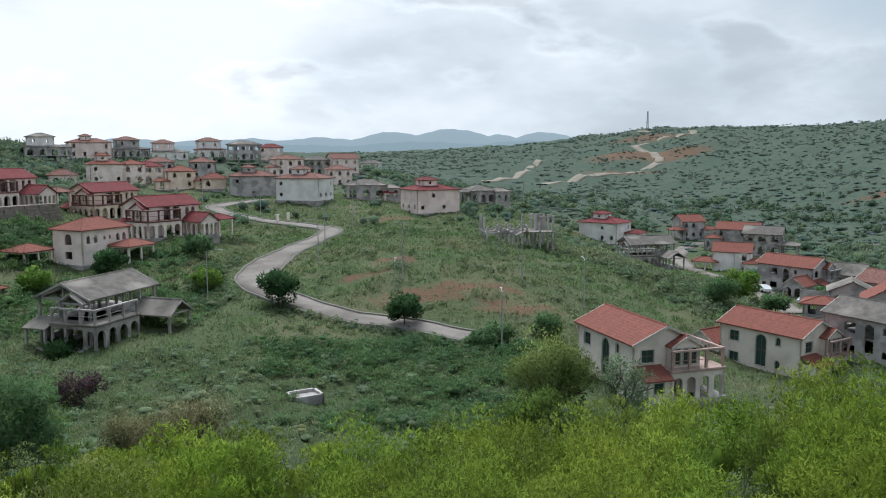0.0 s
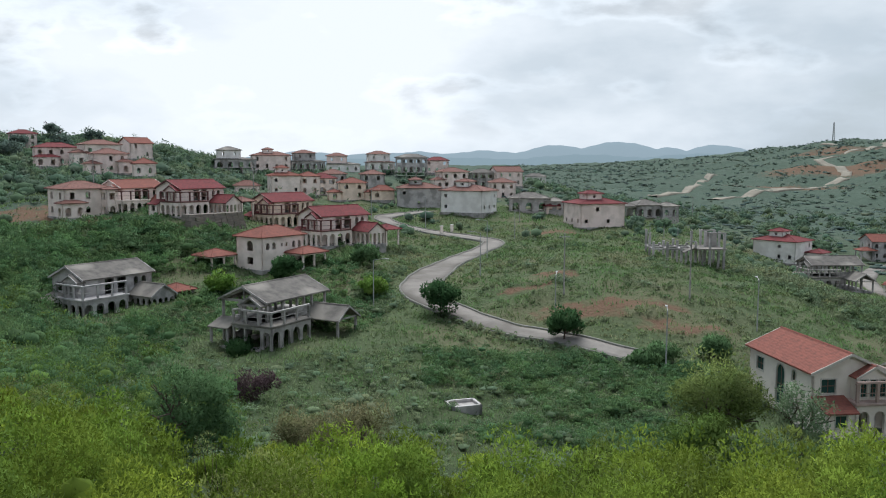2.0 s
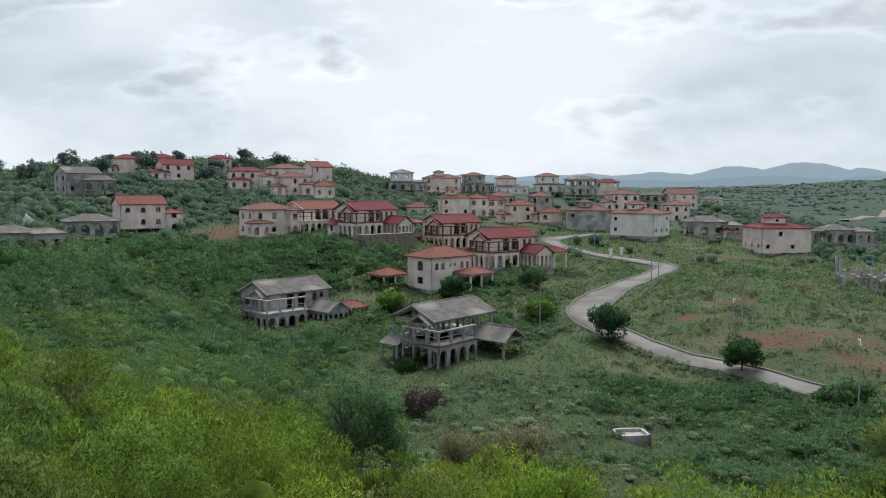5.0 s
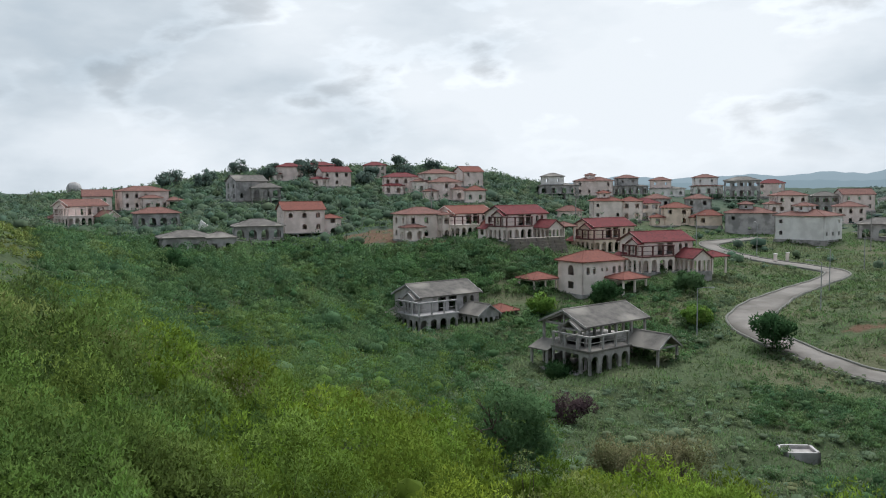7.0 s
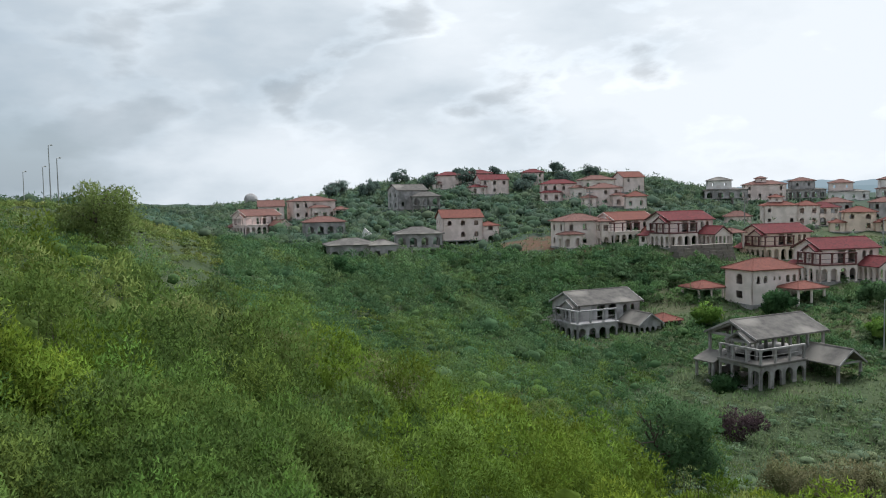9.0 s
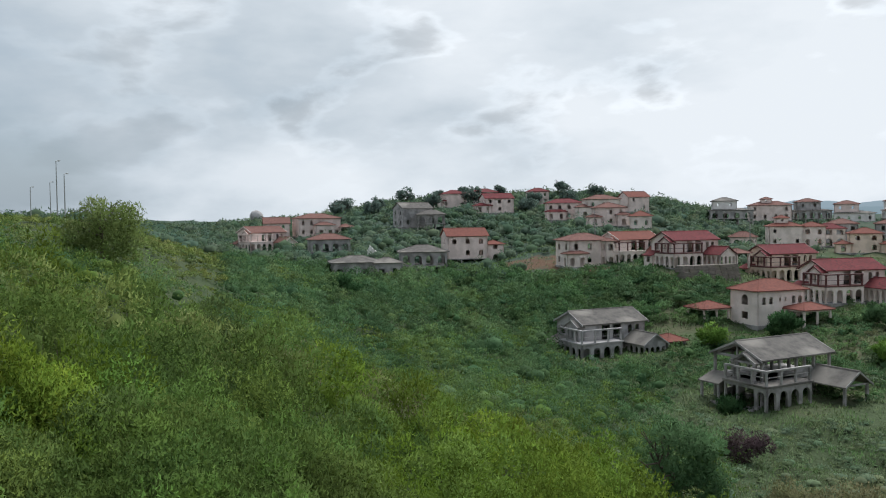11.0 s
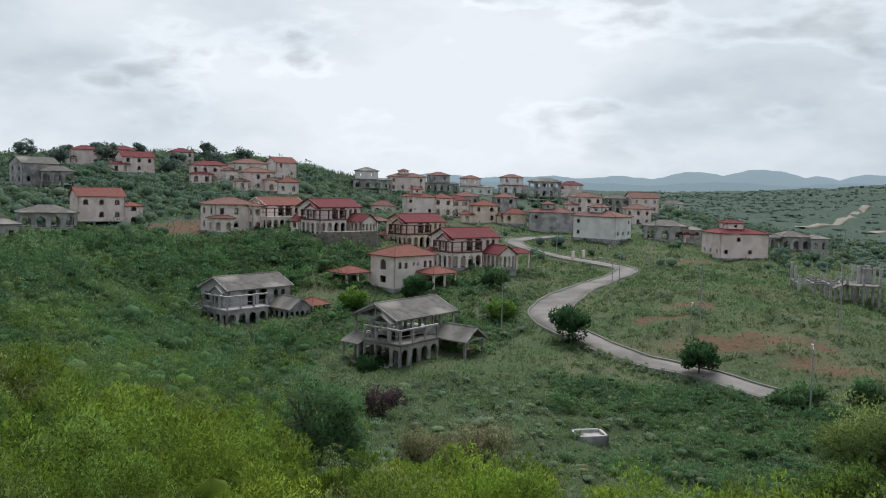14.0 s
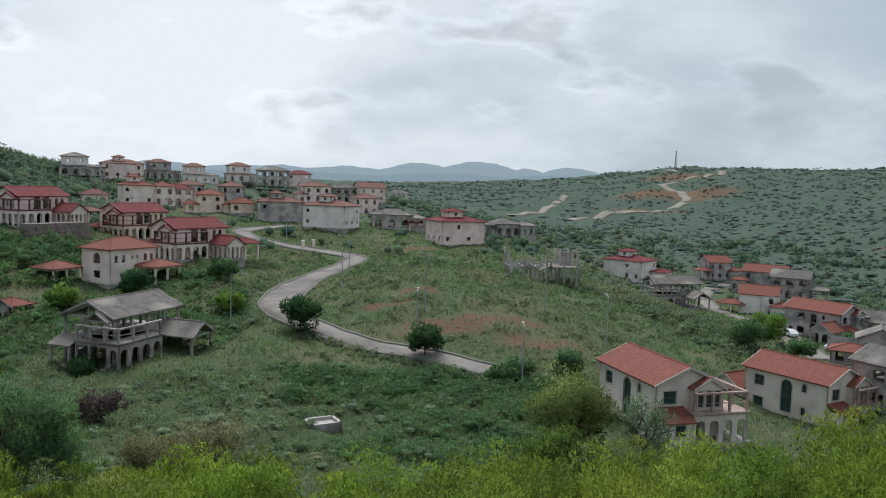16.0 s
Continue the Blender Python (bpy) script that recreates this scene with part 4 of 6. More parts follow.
def hip_villa(name, label, site, yaw, w, d, wm, rm, storeys=2, cupola=False, wings=(), seed=0, group="hip-roofed villas", stilts=0.0,
              arch=0.4, sh=2.9, rise=1.5, posts=False, glazed=None, gable=False, faces=None, sparse=False, upper=None):
    """A villa with storeys of openings under a hipped or gabled roof, with optional roof cupola, wings and stilts."""
    x, y, z = SITES[site]
    rng = random.Random(seed)
    h = thing(name, label, "house", x, y, z, yaw, group)
    zb = stilts
    if stilts:
        for i in range(4):
            for j in range(3):
                column(h, -w / 2 + 0.2 + (w - 0.4) * i / 3, -d / 2 + 0.2 + (d - 0.4) * j / 2, -3.0, stilts, 0.3, M["concrete"], "stilt")
        slab(h, -w / 2 - 0.2, w / 2 + 0.2, -d / 2 - 0.2, d / 2 + 0.2, stilts - 0.22, stilts, M["concrete"], "floor_slab")
    else:
        slab(h, -w / 2 - 0.25, w / 2 + 0.25, -d / 2 - 0.25, d / 2 + 0.25, -3.0, 0.06, M["concrete"], "plinth")
    cs = ((-w / 2, -d / 2), (w / 2, -d / 2), (w / 2, d / 2), (-w / 2, d / 2))
    top = zb + sh * storeys
    for k in range(4):
        p, q = cs[k], cs[(k + 1) % 4]
        ln = w if k % 2 == 0 else d
        holes = []
        for s in range(storeys):
            n = max(2, int(ln / rng.uniform(2.3, 3.4)))
            ar = rng.random() < arch
            ww = rng.uniform(0.8, 1.2)
            a = zb + sh * s + (0.06 if (posts and s == 0) else 0.85)
            b = zb + sh * s + rng.uniform(2.1, 2.35)
            if posts and s == 0:
                ww, ar = min(ln / n * 0.62, 1.9), True
            if s:
                n, ww = n0, w0
            n0, w0 = n, ww
            row = rows_of(n, ln, ww, a, b, ar)
            holes += [r for r in row if posts or rng.random() < 0.8]
        if sparse:
            holes = [(hc, 0.85, ha + 0.25, hb - 0.15, False) for hc, hw, ha, hb, hr in holes if rng.random() < (0.55 if hb < sh + zb else 0.4)]
        if faces and k in faces:
            holes = faces[k]
        wall_part(h, p, q, zb, top, holes, wm, glazed, peak=(rise + 0.35 if gable and k % 2 == 1 else 0))
        for s in range(1, storeys):
            bm = bmesh.new()
            wall(bm, (p[0] * 1.006, p[1] * 1.006), (q[0] * 1.006, q[1] * 1.006), zb + sh * s - 0.12, zb + sh * s + 0.02, (), 0.05)
            part("string_course", bm, wm, h)
    for s in range(storeys):
        slab(h, -w / 2 + 0.23, w / 2 - 0.23, -d / 2 + 0.23, d / 2 - 0.23, zb + sh * (s + 1) - 0.2, zb + sh * (s + 1) - 0.01, M["concrete"], "floor_slab")
    if gable:
        gable_roof(h, -w / 2, w / 2, -d / 2, d / 2, top, top + rise + 0.35, rm)
    else:
        hip_roof(h, -w / 2, w / 2, -d / 2, d / 2, top, rise, rm)
    if upper:
        uw, ud, ux, uy, um, ur = upper
        zu = top + rise * 0.2
        us = ((ux - uw / 2, uy - ud / 2), (ux + uw / 2, uy - ud / 2), (ux + uw / 2, uy + ud / 2), (ux - uw / 2, uy + ud / 2))
        for k in range(4):
            ln = uw if k % 2 == 0 else ud
            wall_part(h, us[k], us[(k + 1) % 4], zu, zu + 3.3, rows_of(2 + k % 2, ln, 0.75, zu + 1.45, zu + 2.6, k % 2 == 0), um, name="upper_wall")
        slab(h, ux - uw / 2 + 0.23, ux + uw / 2 - 0.23, uy - ud / 2 + 0.23, uy + ud / 2 - 0.23, zu + 3.1, zu + 3.28, M["concrete"], "floor_slab")
        hip_roof(h, ux - uw / 2, ux + uw / 2, uy - ud / 2, uy + ud / 2, zu + 3.3, 1.3, ur)
    if cupola:
        cw, cd, cx = min(w, d) * 0.42, min(w, d) * 0.42, -w * 0.08
        zc = top + rise * 0.25
        for k in range(4):
            pp = ((cx - cw / 2, -cd / 2), (cx + cw / 2, -cd / 2), (cx + cw / 2, cd / 2), (cx - cw / 2, cd / 2))
            wall_part(h, pp[k], pp[(k + 1) % 4], zc, zc + rise * 0.75 + 0.9, [(cw / 2, 0.7, zc + rise * 0.75 - 0.05, zc + rise * 0.75 + 0.6, False)], wm, name="cupola_wall")
        hip_roof(h, cx - cw / 2, cx + cw / 2, -cd / 2, cd / 2, zc + rise * 0.75 + 0.9, 0.8, rm, 0.45)
    for wx, wy, ww, wd, wh, open_sides in wings:
        if open_sides:
            nx = max(2, int(ww / 2.6) + 1)
            for i in range(nx):
                for sy in (-1, 1):
                    column(h, wx - ww / 2 + 0.15 + (ww - 0.3) * i / (nx - 1), wy + sy * (wd / 2 - 0.15), -2.0, wh, 0.3, wm, "porch_post")
            slab(h, wx - ww / 2, wx + ww / 2, wy - wd / 2, wy + wd / 2, wh - 0.25, wh, wm, "beam")
        else:
            cs2 = ((wx - ww / 2, wy - wd / 2), (wx + ww / 2, wy - wd / 2), (wx + ww / 2, wy + wd / 2), (wx - ww / 2, wy + wd / 2))
            slab(h, wx - ww / 2 - 0.1, wx + ww / 2 + 0.1, wy - wd / 2 - 0.1, wy + wd / 2 + 0.1, -3.0, 0.03, M["concrete"], "plinth")
            for k in range(4):
                ln = ww if k % 2 == 0 else wd
                n = max(1, int(ln / 2.4))
                holes = rows_of(n, ln, min(1.2, ln / n * 0.6), 0.3, 2.1, rng.random() < 0.6)
                if wh > 4:
                    holes += rows_of(n, ln, min(1.2, ln / n * 0.6), 3.5, 4.9, False)
                wall_part(h, cs2[k], cs2[(k + 1) % 4], 0, wh, holes, wm, glazed, name="wing_wall")
        hip_roof(h, wx - ww / 2, wx + ww / 2, wy - wd / 2, wy + wd / 2, wh, min(ww, wd) * 0.22, rm, 0.4)
    return h


def frame_ruin(name, label, site, yaw, group="bare frames"):
    """Unfinished frame: columns of uneven height, a partial upper deck with posts and beams."""
    x, y, z = SITES[site]
    h = thing(name, label, "unfinished house", x, y, z, yaw, group)
    rng = random.Random(8)
    for i in range(6):
        for j in range(3):
            hh = 3.0 + (3.0 if i >= 4 else rng.choice((0.4, 1.2, 2.6, 3.0)))
            column(h, -6.5 + i * 2.6, -3.6 + j * 3.6, -2.2, hh, 0.4, M["render_grey"])
    slab(h, 2.0, 7.0, -3.9, 3.9, 2.75, 3.0, M["roof_grey"], "deck_slab")
    slab(h, 4.2, 6.4, 1.2, 1.4, 3.0, 5.7, M["concrete"], "wall")
    for j in range(3):
        slab(h, -6.6, 2.0, -3.75 + j * 3.6, -3.45 + j * 3.6, 2.7, 3.0, M["concrete"], "beam")
    for i in range(6):
        slab(h, -6.65 + i * 2.6, -6.35 + i * 2.6, -3.45, 3.45, 2.72, 2.97, M["concrete"], "beam")
    for cy in (-3.75, 3.45):
        slab(h, 3.8, 6.8, cy, cy + 0.25, 5.75, 6.0, M["concrete"], "beam")
    gable_roof(h, -1.2, 2.2, -6.0, -3.9, 2.5, 3.3, M["roof_grey"], along="y", over=0.2, th=0.12)
    for cx in (-1.0, 2.0):
        column(h, cx, -5.8, -2.2, 2.5, 0.28, M["concrete"])
    for i in range(4):
        bm = bmesh.new()
        for j in range(4):
            cylinder(bm, -6.5 + i * 2.6 + (0.08 if j % 2 else -0.08), 0 + (0.08 if j > 1 else -0.08), 4.5, 6.4 + 0.2 * j, 0.02, n=5)
        part("rebar", bm, M["steel"], h)
    return h

# ---- villas ----
grey = "unfinished two-storey arcaded villa in bare grey concrete among shrubs"
red = "cream arcaded villa with dark red tiled roof and red-brown colonnade"
arcade_villa("villa", "roofed concrete skeleton of an arcaded villa, walls missing", "skeleton", 73, M["concrete"], M["roof_grey"], M["concrete"], "frame")
arcade_villa("villa", grey, "grey_arcade", 71, M["render_grey"], M["roof_grey"], M["render_grey"], pavilion=M["roof_orange"])
arcade_villa("villa", red, "red_1", 58, M["cream"], M["roof_red"], M["trim_red"], pavilion=M["roof_red"], colm=M["trim_red"])
arcade_villa("villa", "ochre arcaded villa with dark red tiled roof and red-brown colonnade", "red_2", 64, M["ochre"], M["roof_red"], M["trim_red"], wing=None, colm=M["trim_red"])
arcade_villa("villa", "cream arcaded villa with dark red roof on a stone terrace", "red_3", 70, M["cream"], M["roof_red"], M["trim_red"], pavilion=M["roof_rust"], colm=M["trim_red"])
arcade_villa("villa", "cream arcaded villa with orange tiled roof", "red_4", 72, M["cream"], M["roof_orange"], M["cream"], colm=M["trim_red"])
arcade_villa("villa", "cream villa with orange roof, tall arched window and white trim", "villa_c1", 108, M["warm_white"], M["roof_orange"], M["trim_white"], "glazed", wing=None,
             colm=M["rose_brown"], anchor=(1.8, 9.4))
arcade_villa("villa", "finished cream villa with orange roof and a pinkish arched wing", "villa_c2", 123, M["warm_white"], M["roof_orange"], M["trim_white"], "glazed", wing="rear",
             colm=M["rose_brown"], anchor=(1.8, 9.4))
arcade_villa("villa", grey, "villa_q10", 118, M["render_grey"], M["roof_grey"], M["render_grey"], wing="rear", anchor=(13.5, 9.4))
arcade_villa("villa", "grey villa with orange tiled roof and arched garage wing", "villa_q5", 128, M["render_grey"], M["roof_orange"], M["render_grey"], wing="rear_near", anchor=(1.8, 9.4))
arcade_villa("villa", "grey villa with dull purple-brown roof", "villa_q8", 122, M["render_grey"], M["roof_rust"], M["render_grey"], wing=None, anchor=(13.5, 9.4))
arcade_villa("villa", "roofed grey concrete frame villa with open storeys", "grey_frame", 14, M["concrete"], M["roof_grey"], M["concrete"], "frame", anchor=(7, 2))
hip_villa("garage", "grey gabled garage with three wide arches", "villa_q7", 65, 5.5, 6.5, M["render_grey"], M["roof_grey"], 1, seed=60, gable=True, sh=2.6, rise=1.2,
          faces={3: [(1.3, 1.0, 0.06, 2.0, True), (3.3, 1.7, 0.06, 2.2, True), (5.4, 1.5, 0.06, 2.2, True)]}, group="outbuildings")
hip_villa("villa", "grey house with orange gabled roof", "orange_q9", 60, 9, 6, M["render_grey"], M["roof_orange"], 1, seed=61, gable=True, sh=3.2, group="outbuildings")
hip_villa("shed", "low grey shed with weathered grey roof", "shed_q11", 150, 6, 4.5, M["render_grey"], M["roof_grey"], 1, seed=62, gable=True, sh=2.4, rise=0.9, group="outbuildings")
hip_villa("shed", "low shed with orange tiled roof", "shed_q12", 150, 5, 4.5, M["render_grey"], M["roof_orange"], 1, seed=63, sh=2.3, rise=0.9, group="outbuildings")
arcade_villa("villa", "pinkish arcaded villa with rust roof on the far slope", "pink_w1", 92, M["pink"], M["roof_rust"], M["pink"], wing="front")
hip_villa("villa", "cream villa with orange hipped roof, arched windows and open pavilions", "hip_orange", 66, 9.7, 6.4, M["cream"], M["roof_orange"], seed=2, sh=2.75,
          faces={3: [(3.4, 1.5, 3.2, 4.9, True), (3.4, 1.5, 0.9, 2.1, False)], 0: [(1.3, 0.75, 3.4, 4.6, True), (2.7, 0.75, 3.4, 4.6, True), (4.5, 0.4, 3.8, 4.4, False), (5.6, 0.4, 3.8, 4.4, False), (7.3, 0.75, 3.4, 4.6, True), (8.6, 0.75, 3.4, 4.6, True)]},
          wings=((3.2, -5.4, 5.6, 4.2, 2.6, True), (-7.5, 5.6, 5.2, 4.6, 2.3, True)), rise=1.6)
hip_villa("villa", "tall cream three-storey villa with rust roof", "cream_tall", 62, 10, 7.5, M["cream"], M["roof_rust"], 2, seed=4, stilts=0, wings=((-4.0, -4.6, 5.0, 2.4, 2.9, False), (4.2, -4.8, 2.6, 2.2, 5.6, False)), arch=0.5)
frame_ruin("unfinished_house", "bare concrete frame of columns and beams on the mound", "frame", 8)
hip_villa("villa", "white villa with dark red hipped roof and roof cupola", "white_cupola", -38, 12, 9.5, M["white"], M["roof_red"], cupola=True, seed=5, arch=0.0, sparse=True, wings=((8.5, 3, 4, 5, 2.8, False),))
hip_villa("villa", "grey villa with orange roof and red wings", "villa_q2", 10, 8, 8, M["render_grey"], M["roof_orange"], seed=7, wings=((-5.5, -3, 4.5, 4, 3, True), (5.5, -3, 5, 4.5, 3, False)), gable=True)
hip_villa("villa", "grey villa with orange gabled roof", "villa_q3", -30, 12, 8, M["render_grey"], M["roof_orange"], seed=8, gable=True, wings=((-6.5, -4, 5, 4, 3, False),))
hip_villa("villa", "unfinished grey concrete villa with flat terraces", "grey_q3", -30, 10, 8, M["concrete"], M["roof_grey"], seed=9, gable=True, posts=True, wings=((7, -2, 4.5, 5, 3, True),))
hip_villa("villa", "pale villa with orange upper roof and red lower wings", "villa_q4", -24, 9, 8, M["white"], M["roof_orange"], seed=10, gable=True, wings=((-6.2, -2.5, 6, 4.5, 3.0, True), (6, -3.5, 6, 5, 3.2, False)))
hip_villa("shed", "low grey outbuilding with weathered roof", "grey_q6", -30, 9, 6, M["render_grey"], M["roof_grey"], 1, seed=11, gable=True, posts=True)
hip_villa("villa", "buff villa with red hipped roof and roof cupola", "cupola_p1", 28, 12, 10, M["pink"], M["roof_red"], cupola=True, seed=12, arch=0.0, sparse=True)
hip_villa("villa", "unfinished grey low villa with pavilion roofs", "grey_p2", 25, 8, 7, M["render_grey"], M["roof_grey"], 1, seed=13, posts=True, sh=3.3, wings=((6, -2, 5, 5, 3.0, False), (-6, -1, 4.5, 5, 3.0, True)))
hip_villa("shed", "small red-roofed garden pavilion", "shed_p3", 20, 5, 4, M["pink"], M["roof_red"], 1, seed=14)
hip_villa("villa", "grey villa with orange hipped roof and cupola", "cupola_n1", 14, 13, 9, M["render_grey"], M["roof_rust"], cupola=True, seed=15, arch=0.0, sparse=True)
hip_villa("villa", "white villa with orange hipped roof and cupola", "white_n2", -18, 12.5, 9, M["white"], M["roof_rust"], cupola=True, seed=16, arch=0.0, sparse=True)
hip_villa("villa", "pink villa with rust hipped roof", "pink_n3", 30, 10, 8, M["pink"], M["roof_rust"], seed=17, wings=((-6, -2, 4, 5, 3, False),))
hip_villa("villa", "pink villa with rust hipped roof", "pink_n4", 15, 9, 8, M["pink"], M["roof_rust"], seed=18)
hip_villa("villa", "pink villa with rust gabled roof", "pink_n5", 30, 11, 8, M["pink"], M["roof_rust"], seed=19, gable=True)
hip_villa("villa", "low grey villa with arched openings and grey roof", "grey_n6", 8, 11, 8, M["render_grey"], M["roof_grey"], 1, seed=20, posts=True, sh=3.4, wings=((7, -2, 5, 5, 2.6, False),))
hip_villa("villa", "grey unfinished concrete villa with dark openings", "grey_n7", 20, 9, 7, M["concrete"], M["roof_grey"], seed=21, posts=True)
hip_villa("villa", "long low white building behind trees", "white_n8", 10, 10, 6, M["white"], M["roof_grey"], 1, seed=22)
# ridge row
hip_villa("villa", "white upper villa over a grey concrete podium on stilts", "ridge_1", 30, 15, 9, M["render_grey"], M["roof_grey"], 1, seed=23, stilts=2.2, posts=True, rise=0.7, upper=(8.5, 7, -2.2, 1, M["white"], M["roof_grey"]))
hip_villa("villa", "pink villa with rust hipped roof on the ridge", "ridge_2", 30, 15, 9, M["pink"], M["roof_rust"], seed=24, cupola=True, arch=0.6)
hip_villa("villa", "grey unfinished villa on stilts on the ridge", "ridge_3", 32, 14, 9, M["render_grey"], M["roof_grey"], 1, seed=25, stilts=2.4, posts=True, rise=0.8, upper=(8.5, 7, -0.8, 1, M["render_grey"], M["roof_rust"]))
hip_villa("villa", "pale villa with rust roof on the ridge", "ridge_4", 20, 14, 9, M["white"], M["roof_grey"], 1, seed=26, arch=0.8, sh=3.2, rise=0.8, upper=(8.5, 7, -2.6, 1, M["pink"], M["roof_rust"]))
hip_villa("villa", "pale villa with rust roof on the ridge", "ridge_5", 24, 11.5, 9, M["white"], M["roof_rust"], 1, seed=27, stilts=2.2, posts=True, rise=0.7, upper=(9, 7, -0.6, 1, M["white"], M["roof_rust"]))
hip_villa("villa", "grey unfinished villa frame on the ridge", "ridge_6", 15, 13, 9, M["render_grey"], M["roof_grey"], 2, seed=28, stilts=2.4, posts=True)
hip_villa("villa", "pink villa with red roof on the ridge", "ridge_7", 12, 10, 7, M["pink"], M["roof_red"], 2, seed=29, sh=2.6)
# middle row
hip_villa("pavilion", "open pavilion with orange hipped roof", "pavilion_m0", 30, 7, 5, M["pink"], M["roof_rust"], 1, seed=30, posts=True, group="pavilions")
hip_villa("villa", "large cream villa with orange hipped roofs", "white_m1", 32, 9, 8, M["cream"], M["roof_orange"], seed=31, cupola=True, wings=((7.5, 0, 6.5, 6, 5.6, False),), arch=0.0, sparse=True)
hip_villa("villa", "cream villa with red roof and arcaded ground floor", "pink_m2", 25, 9, 7, M["cream"], M["roof_red"], seed=32, posts=True, sh=2.6)
hip_villa("villa", "grey villa with rust hipped roof", "grey_m3", 22, 9, 8, M["render_grey"], M["roof_rust"], seed=33, arch=0.7)
hip_villa("villa", "ochre villa with orange hipped roof and low wings", "orange_m4", 24, 8, 7, M["ochre"], M["roof_orange"], seed=34, sh=2.6, wings=((-5.5, -2, 4, 4, 2.4, False), (5.5, -2.5, 4, 4, 2.4, False)), arch=0.8)
hip_villa("villa", "grey villa with rust hipped roof", "grey_m5", 18, 8.5, 8, M["render_grey"], M["roof_rust"], seed=35, arch=0.7)
hip_villa("pavilion", "small ochre pavilion with orange hipped roof", "orange_m6", 20, 7, 5, M["ochre"], M["roof_orange"], 1, seed=36, arch=1.0, group="pavilions")
hip_villa("villa", "pink villa with rust roof and arched bays on the hill", "pink_h1", 42, 12.5, 8, M["pink"], M["roof_red"], seed=37, arch=0.9, wings=((-3, -5, 7, 3, 2.8, False),))
hip_villa("villa", "white villa with rust roof and arched loggia on the hill", "white_h2", 50, 11, 8, M["cream"], M["roof_rust"], seed=38, arch=0.9, sh=3.1, wings=((-6.5, -2, 4.5, 5, 3.6, False),))
hip_villa("villa", "orange-roofed villa with low wings on the hill", "orange_h3", 45, 9, 8, M["pink"], M["roof_rust"], seed=39, arch=0.8, sh=2.7, wings=((-5, -3.5, 4, 4, 2.6, False), (3.5, -4.5, 4, 3, 3.2, False)))
hip_villa("villa", "pink villa with orange roof and tall arch", "pink_h4", 60, 8, 8, M["pink"], M["roof_orange"], seed=40, arch=0.9, gable=True, sh=2.6)
hip_villa("pavilion", "cream pavilion with orange hipped roof and arched bays", "pavilion_h5", 35, 6, 6, M["cream"], M["roof_orange"], 1, seed=41, arch=1.0, sh=3.4, group="pavilions")
# western slope
hip_villa("villa", "pinkish villa with rust gabled roof", "pink_w2", 60, 8, 9, M["pink"], M["roof_rust"], seed=42, gable=True, sh=2.6, arch=0.9)
hip_villa("villa", "large pink villa with red roof and arched windows", "pink_w3", 70, 14, 9, M["pink"], M["roof_rust"], seed=43, arch=0.8, wings=((1, -6, 6, 3.5, 3.6, False), (9, -3, 5, 5, 2.8, True)))
hip_villa("villa", "low villa with faded red hipped roof", "rust_w4", 62, 11, 7.5, M["render_grey"], M["roof_rust"], 1, seed=44, posts=True, sh=3.2)
hip_villa("villa", "low unfinished grey villa with grey hipped roof and wide arches", "grey_w5", 60, 11, 8, M["render_grey"], M["roof_grey"], 1, seed=45, posts=True, sh=3.4, wings=((6.4, -2.8, 6, 5, 3.2, False),), rise=1.3)
hip_villa("villa", "tall grey villa with grey gabled roof", "grey_w6", 75, 11, 7.5, M["render_grey"], M["roof_grey"], 2, seed=46, gable=True, sh=3.1, arch=0.7)
hip_villa("villa", "grey flat terraced frame with hipped pavilion", "grey_w7", 50, 9, 6, M["concrete"], M["roof_grey"], 1, seed=47, posts=True, stilts=1.4, sh=2.8)
hip_villa("villa", "terracotta villa with orange roof and arched ground floor", "orange_w8", 58, 10.5, 8, M["pink"], M["roof_orange"], 2, seed=48, arch=1.0, stilts=1.2, wings=((7.5, -1, 4.5, 4.5, 4.6, False),), gable=True)
hip_villa("villa", "low grey villa with wide grey hipped roof", "grey_w9", 52, 11, 8, M["render_grey"], M["roof_grey"], 1, seed=49, posts=True, stilts=1.0, sh=3.0)
hip_villa("villa", "red-roofed villa on the hilltop", "red_w10", 50, 10, 8, M["pink"], M["roof_red"], seed=50, sh=2.7, wings=((-6, -2.5, 5, 4, 2.6, False),))
hip_villa("villa", "red-roofed villa on the hilltop", "red_w11", 45, 12, 8, M["pink"], M["roof_red"], seed=51, sh=2.6)
hip_villa("villa", "pink villa with red gabled roof and arched window", "red_w12", 60, 11, 8, M["pink"], M["roof_red"], seed=52, sh=2.7, gable=True, arch=0.8, wings=((-6.5, -3, 6, 4, 2.6, False),))
hip_villa("villa", "red-roofed villa on the hilltop", "red_w13", 42, 9, 7, M["pink"], M["roof_red"], seed=53, sh=2.6)


def ground_z(x, y):
    return float(land.z(x, y)[0])


# ---- site works ----


def retaining_wall():
    h = thing("retaining_wall", "rough rubble stone retaining wall below the red-roofed villa", "wall", -78.5, 140.6, 26.4, 65)
    rng = random.Random(4)
    for k in range(7):
        bm = bmesh.new()
        z0, step = k * 0.6, k * 0.28
        n = 9
        for i in range(n):
            a = i * 1.45 + rng.uniform(-0.1, 0.1)
            box(bm, a, a + 1.38, -1.5 + step + rng.uniform(-0.06, 0.06), 2.5, z0, z0 + 0.56 + rng.uniform(-0.03, 0.03))
        part("stone_course", bm, M["stone"], h)


retaining_wall()


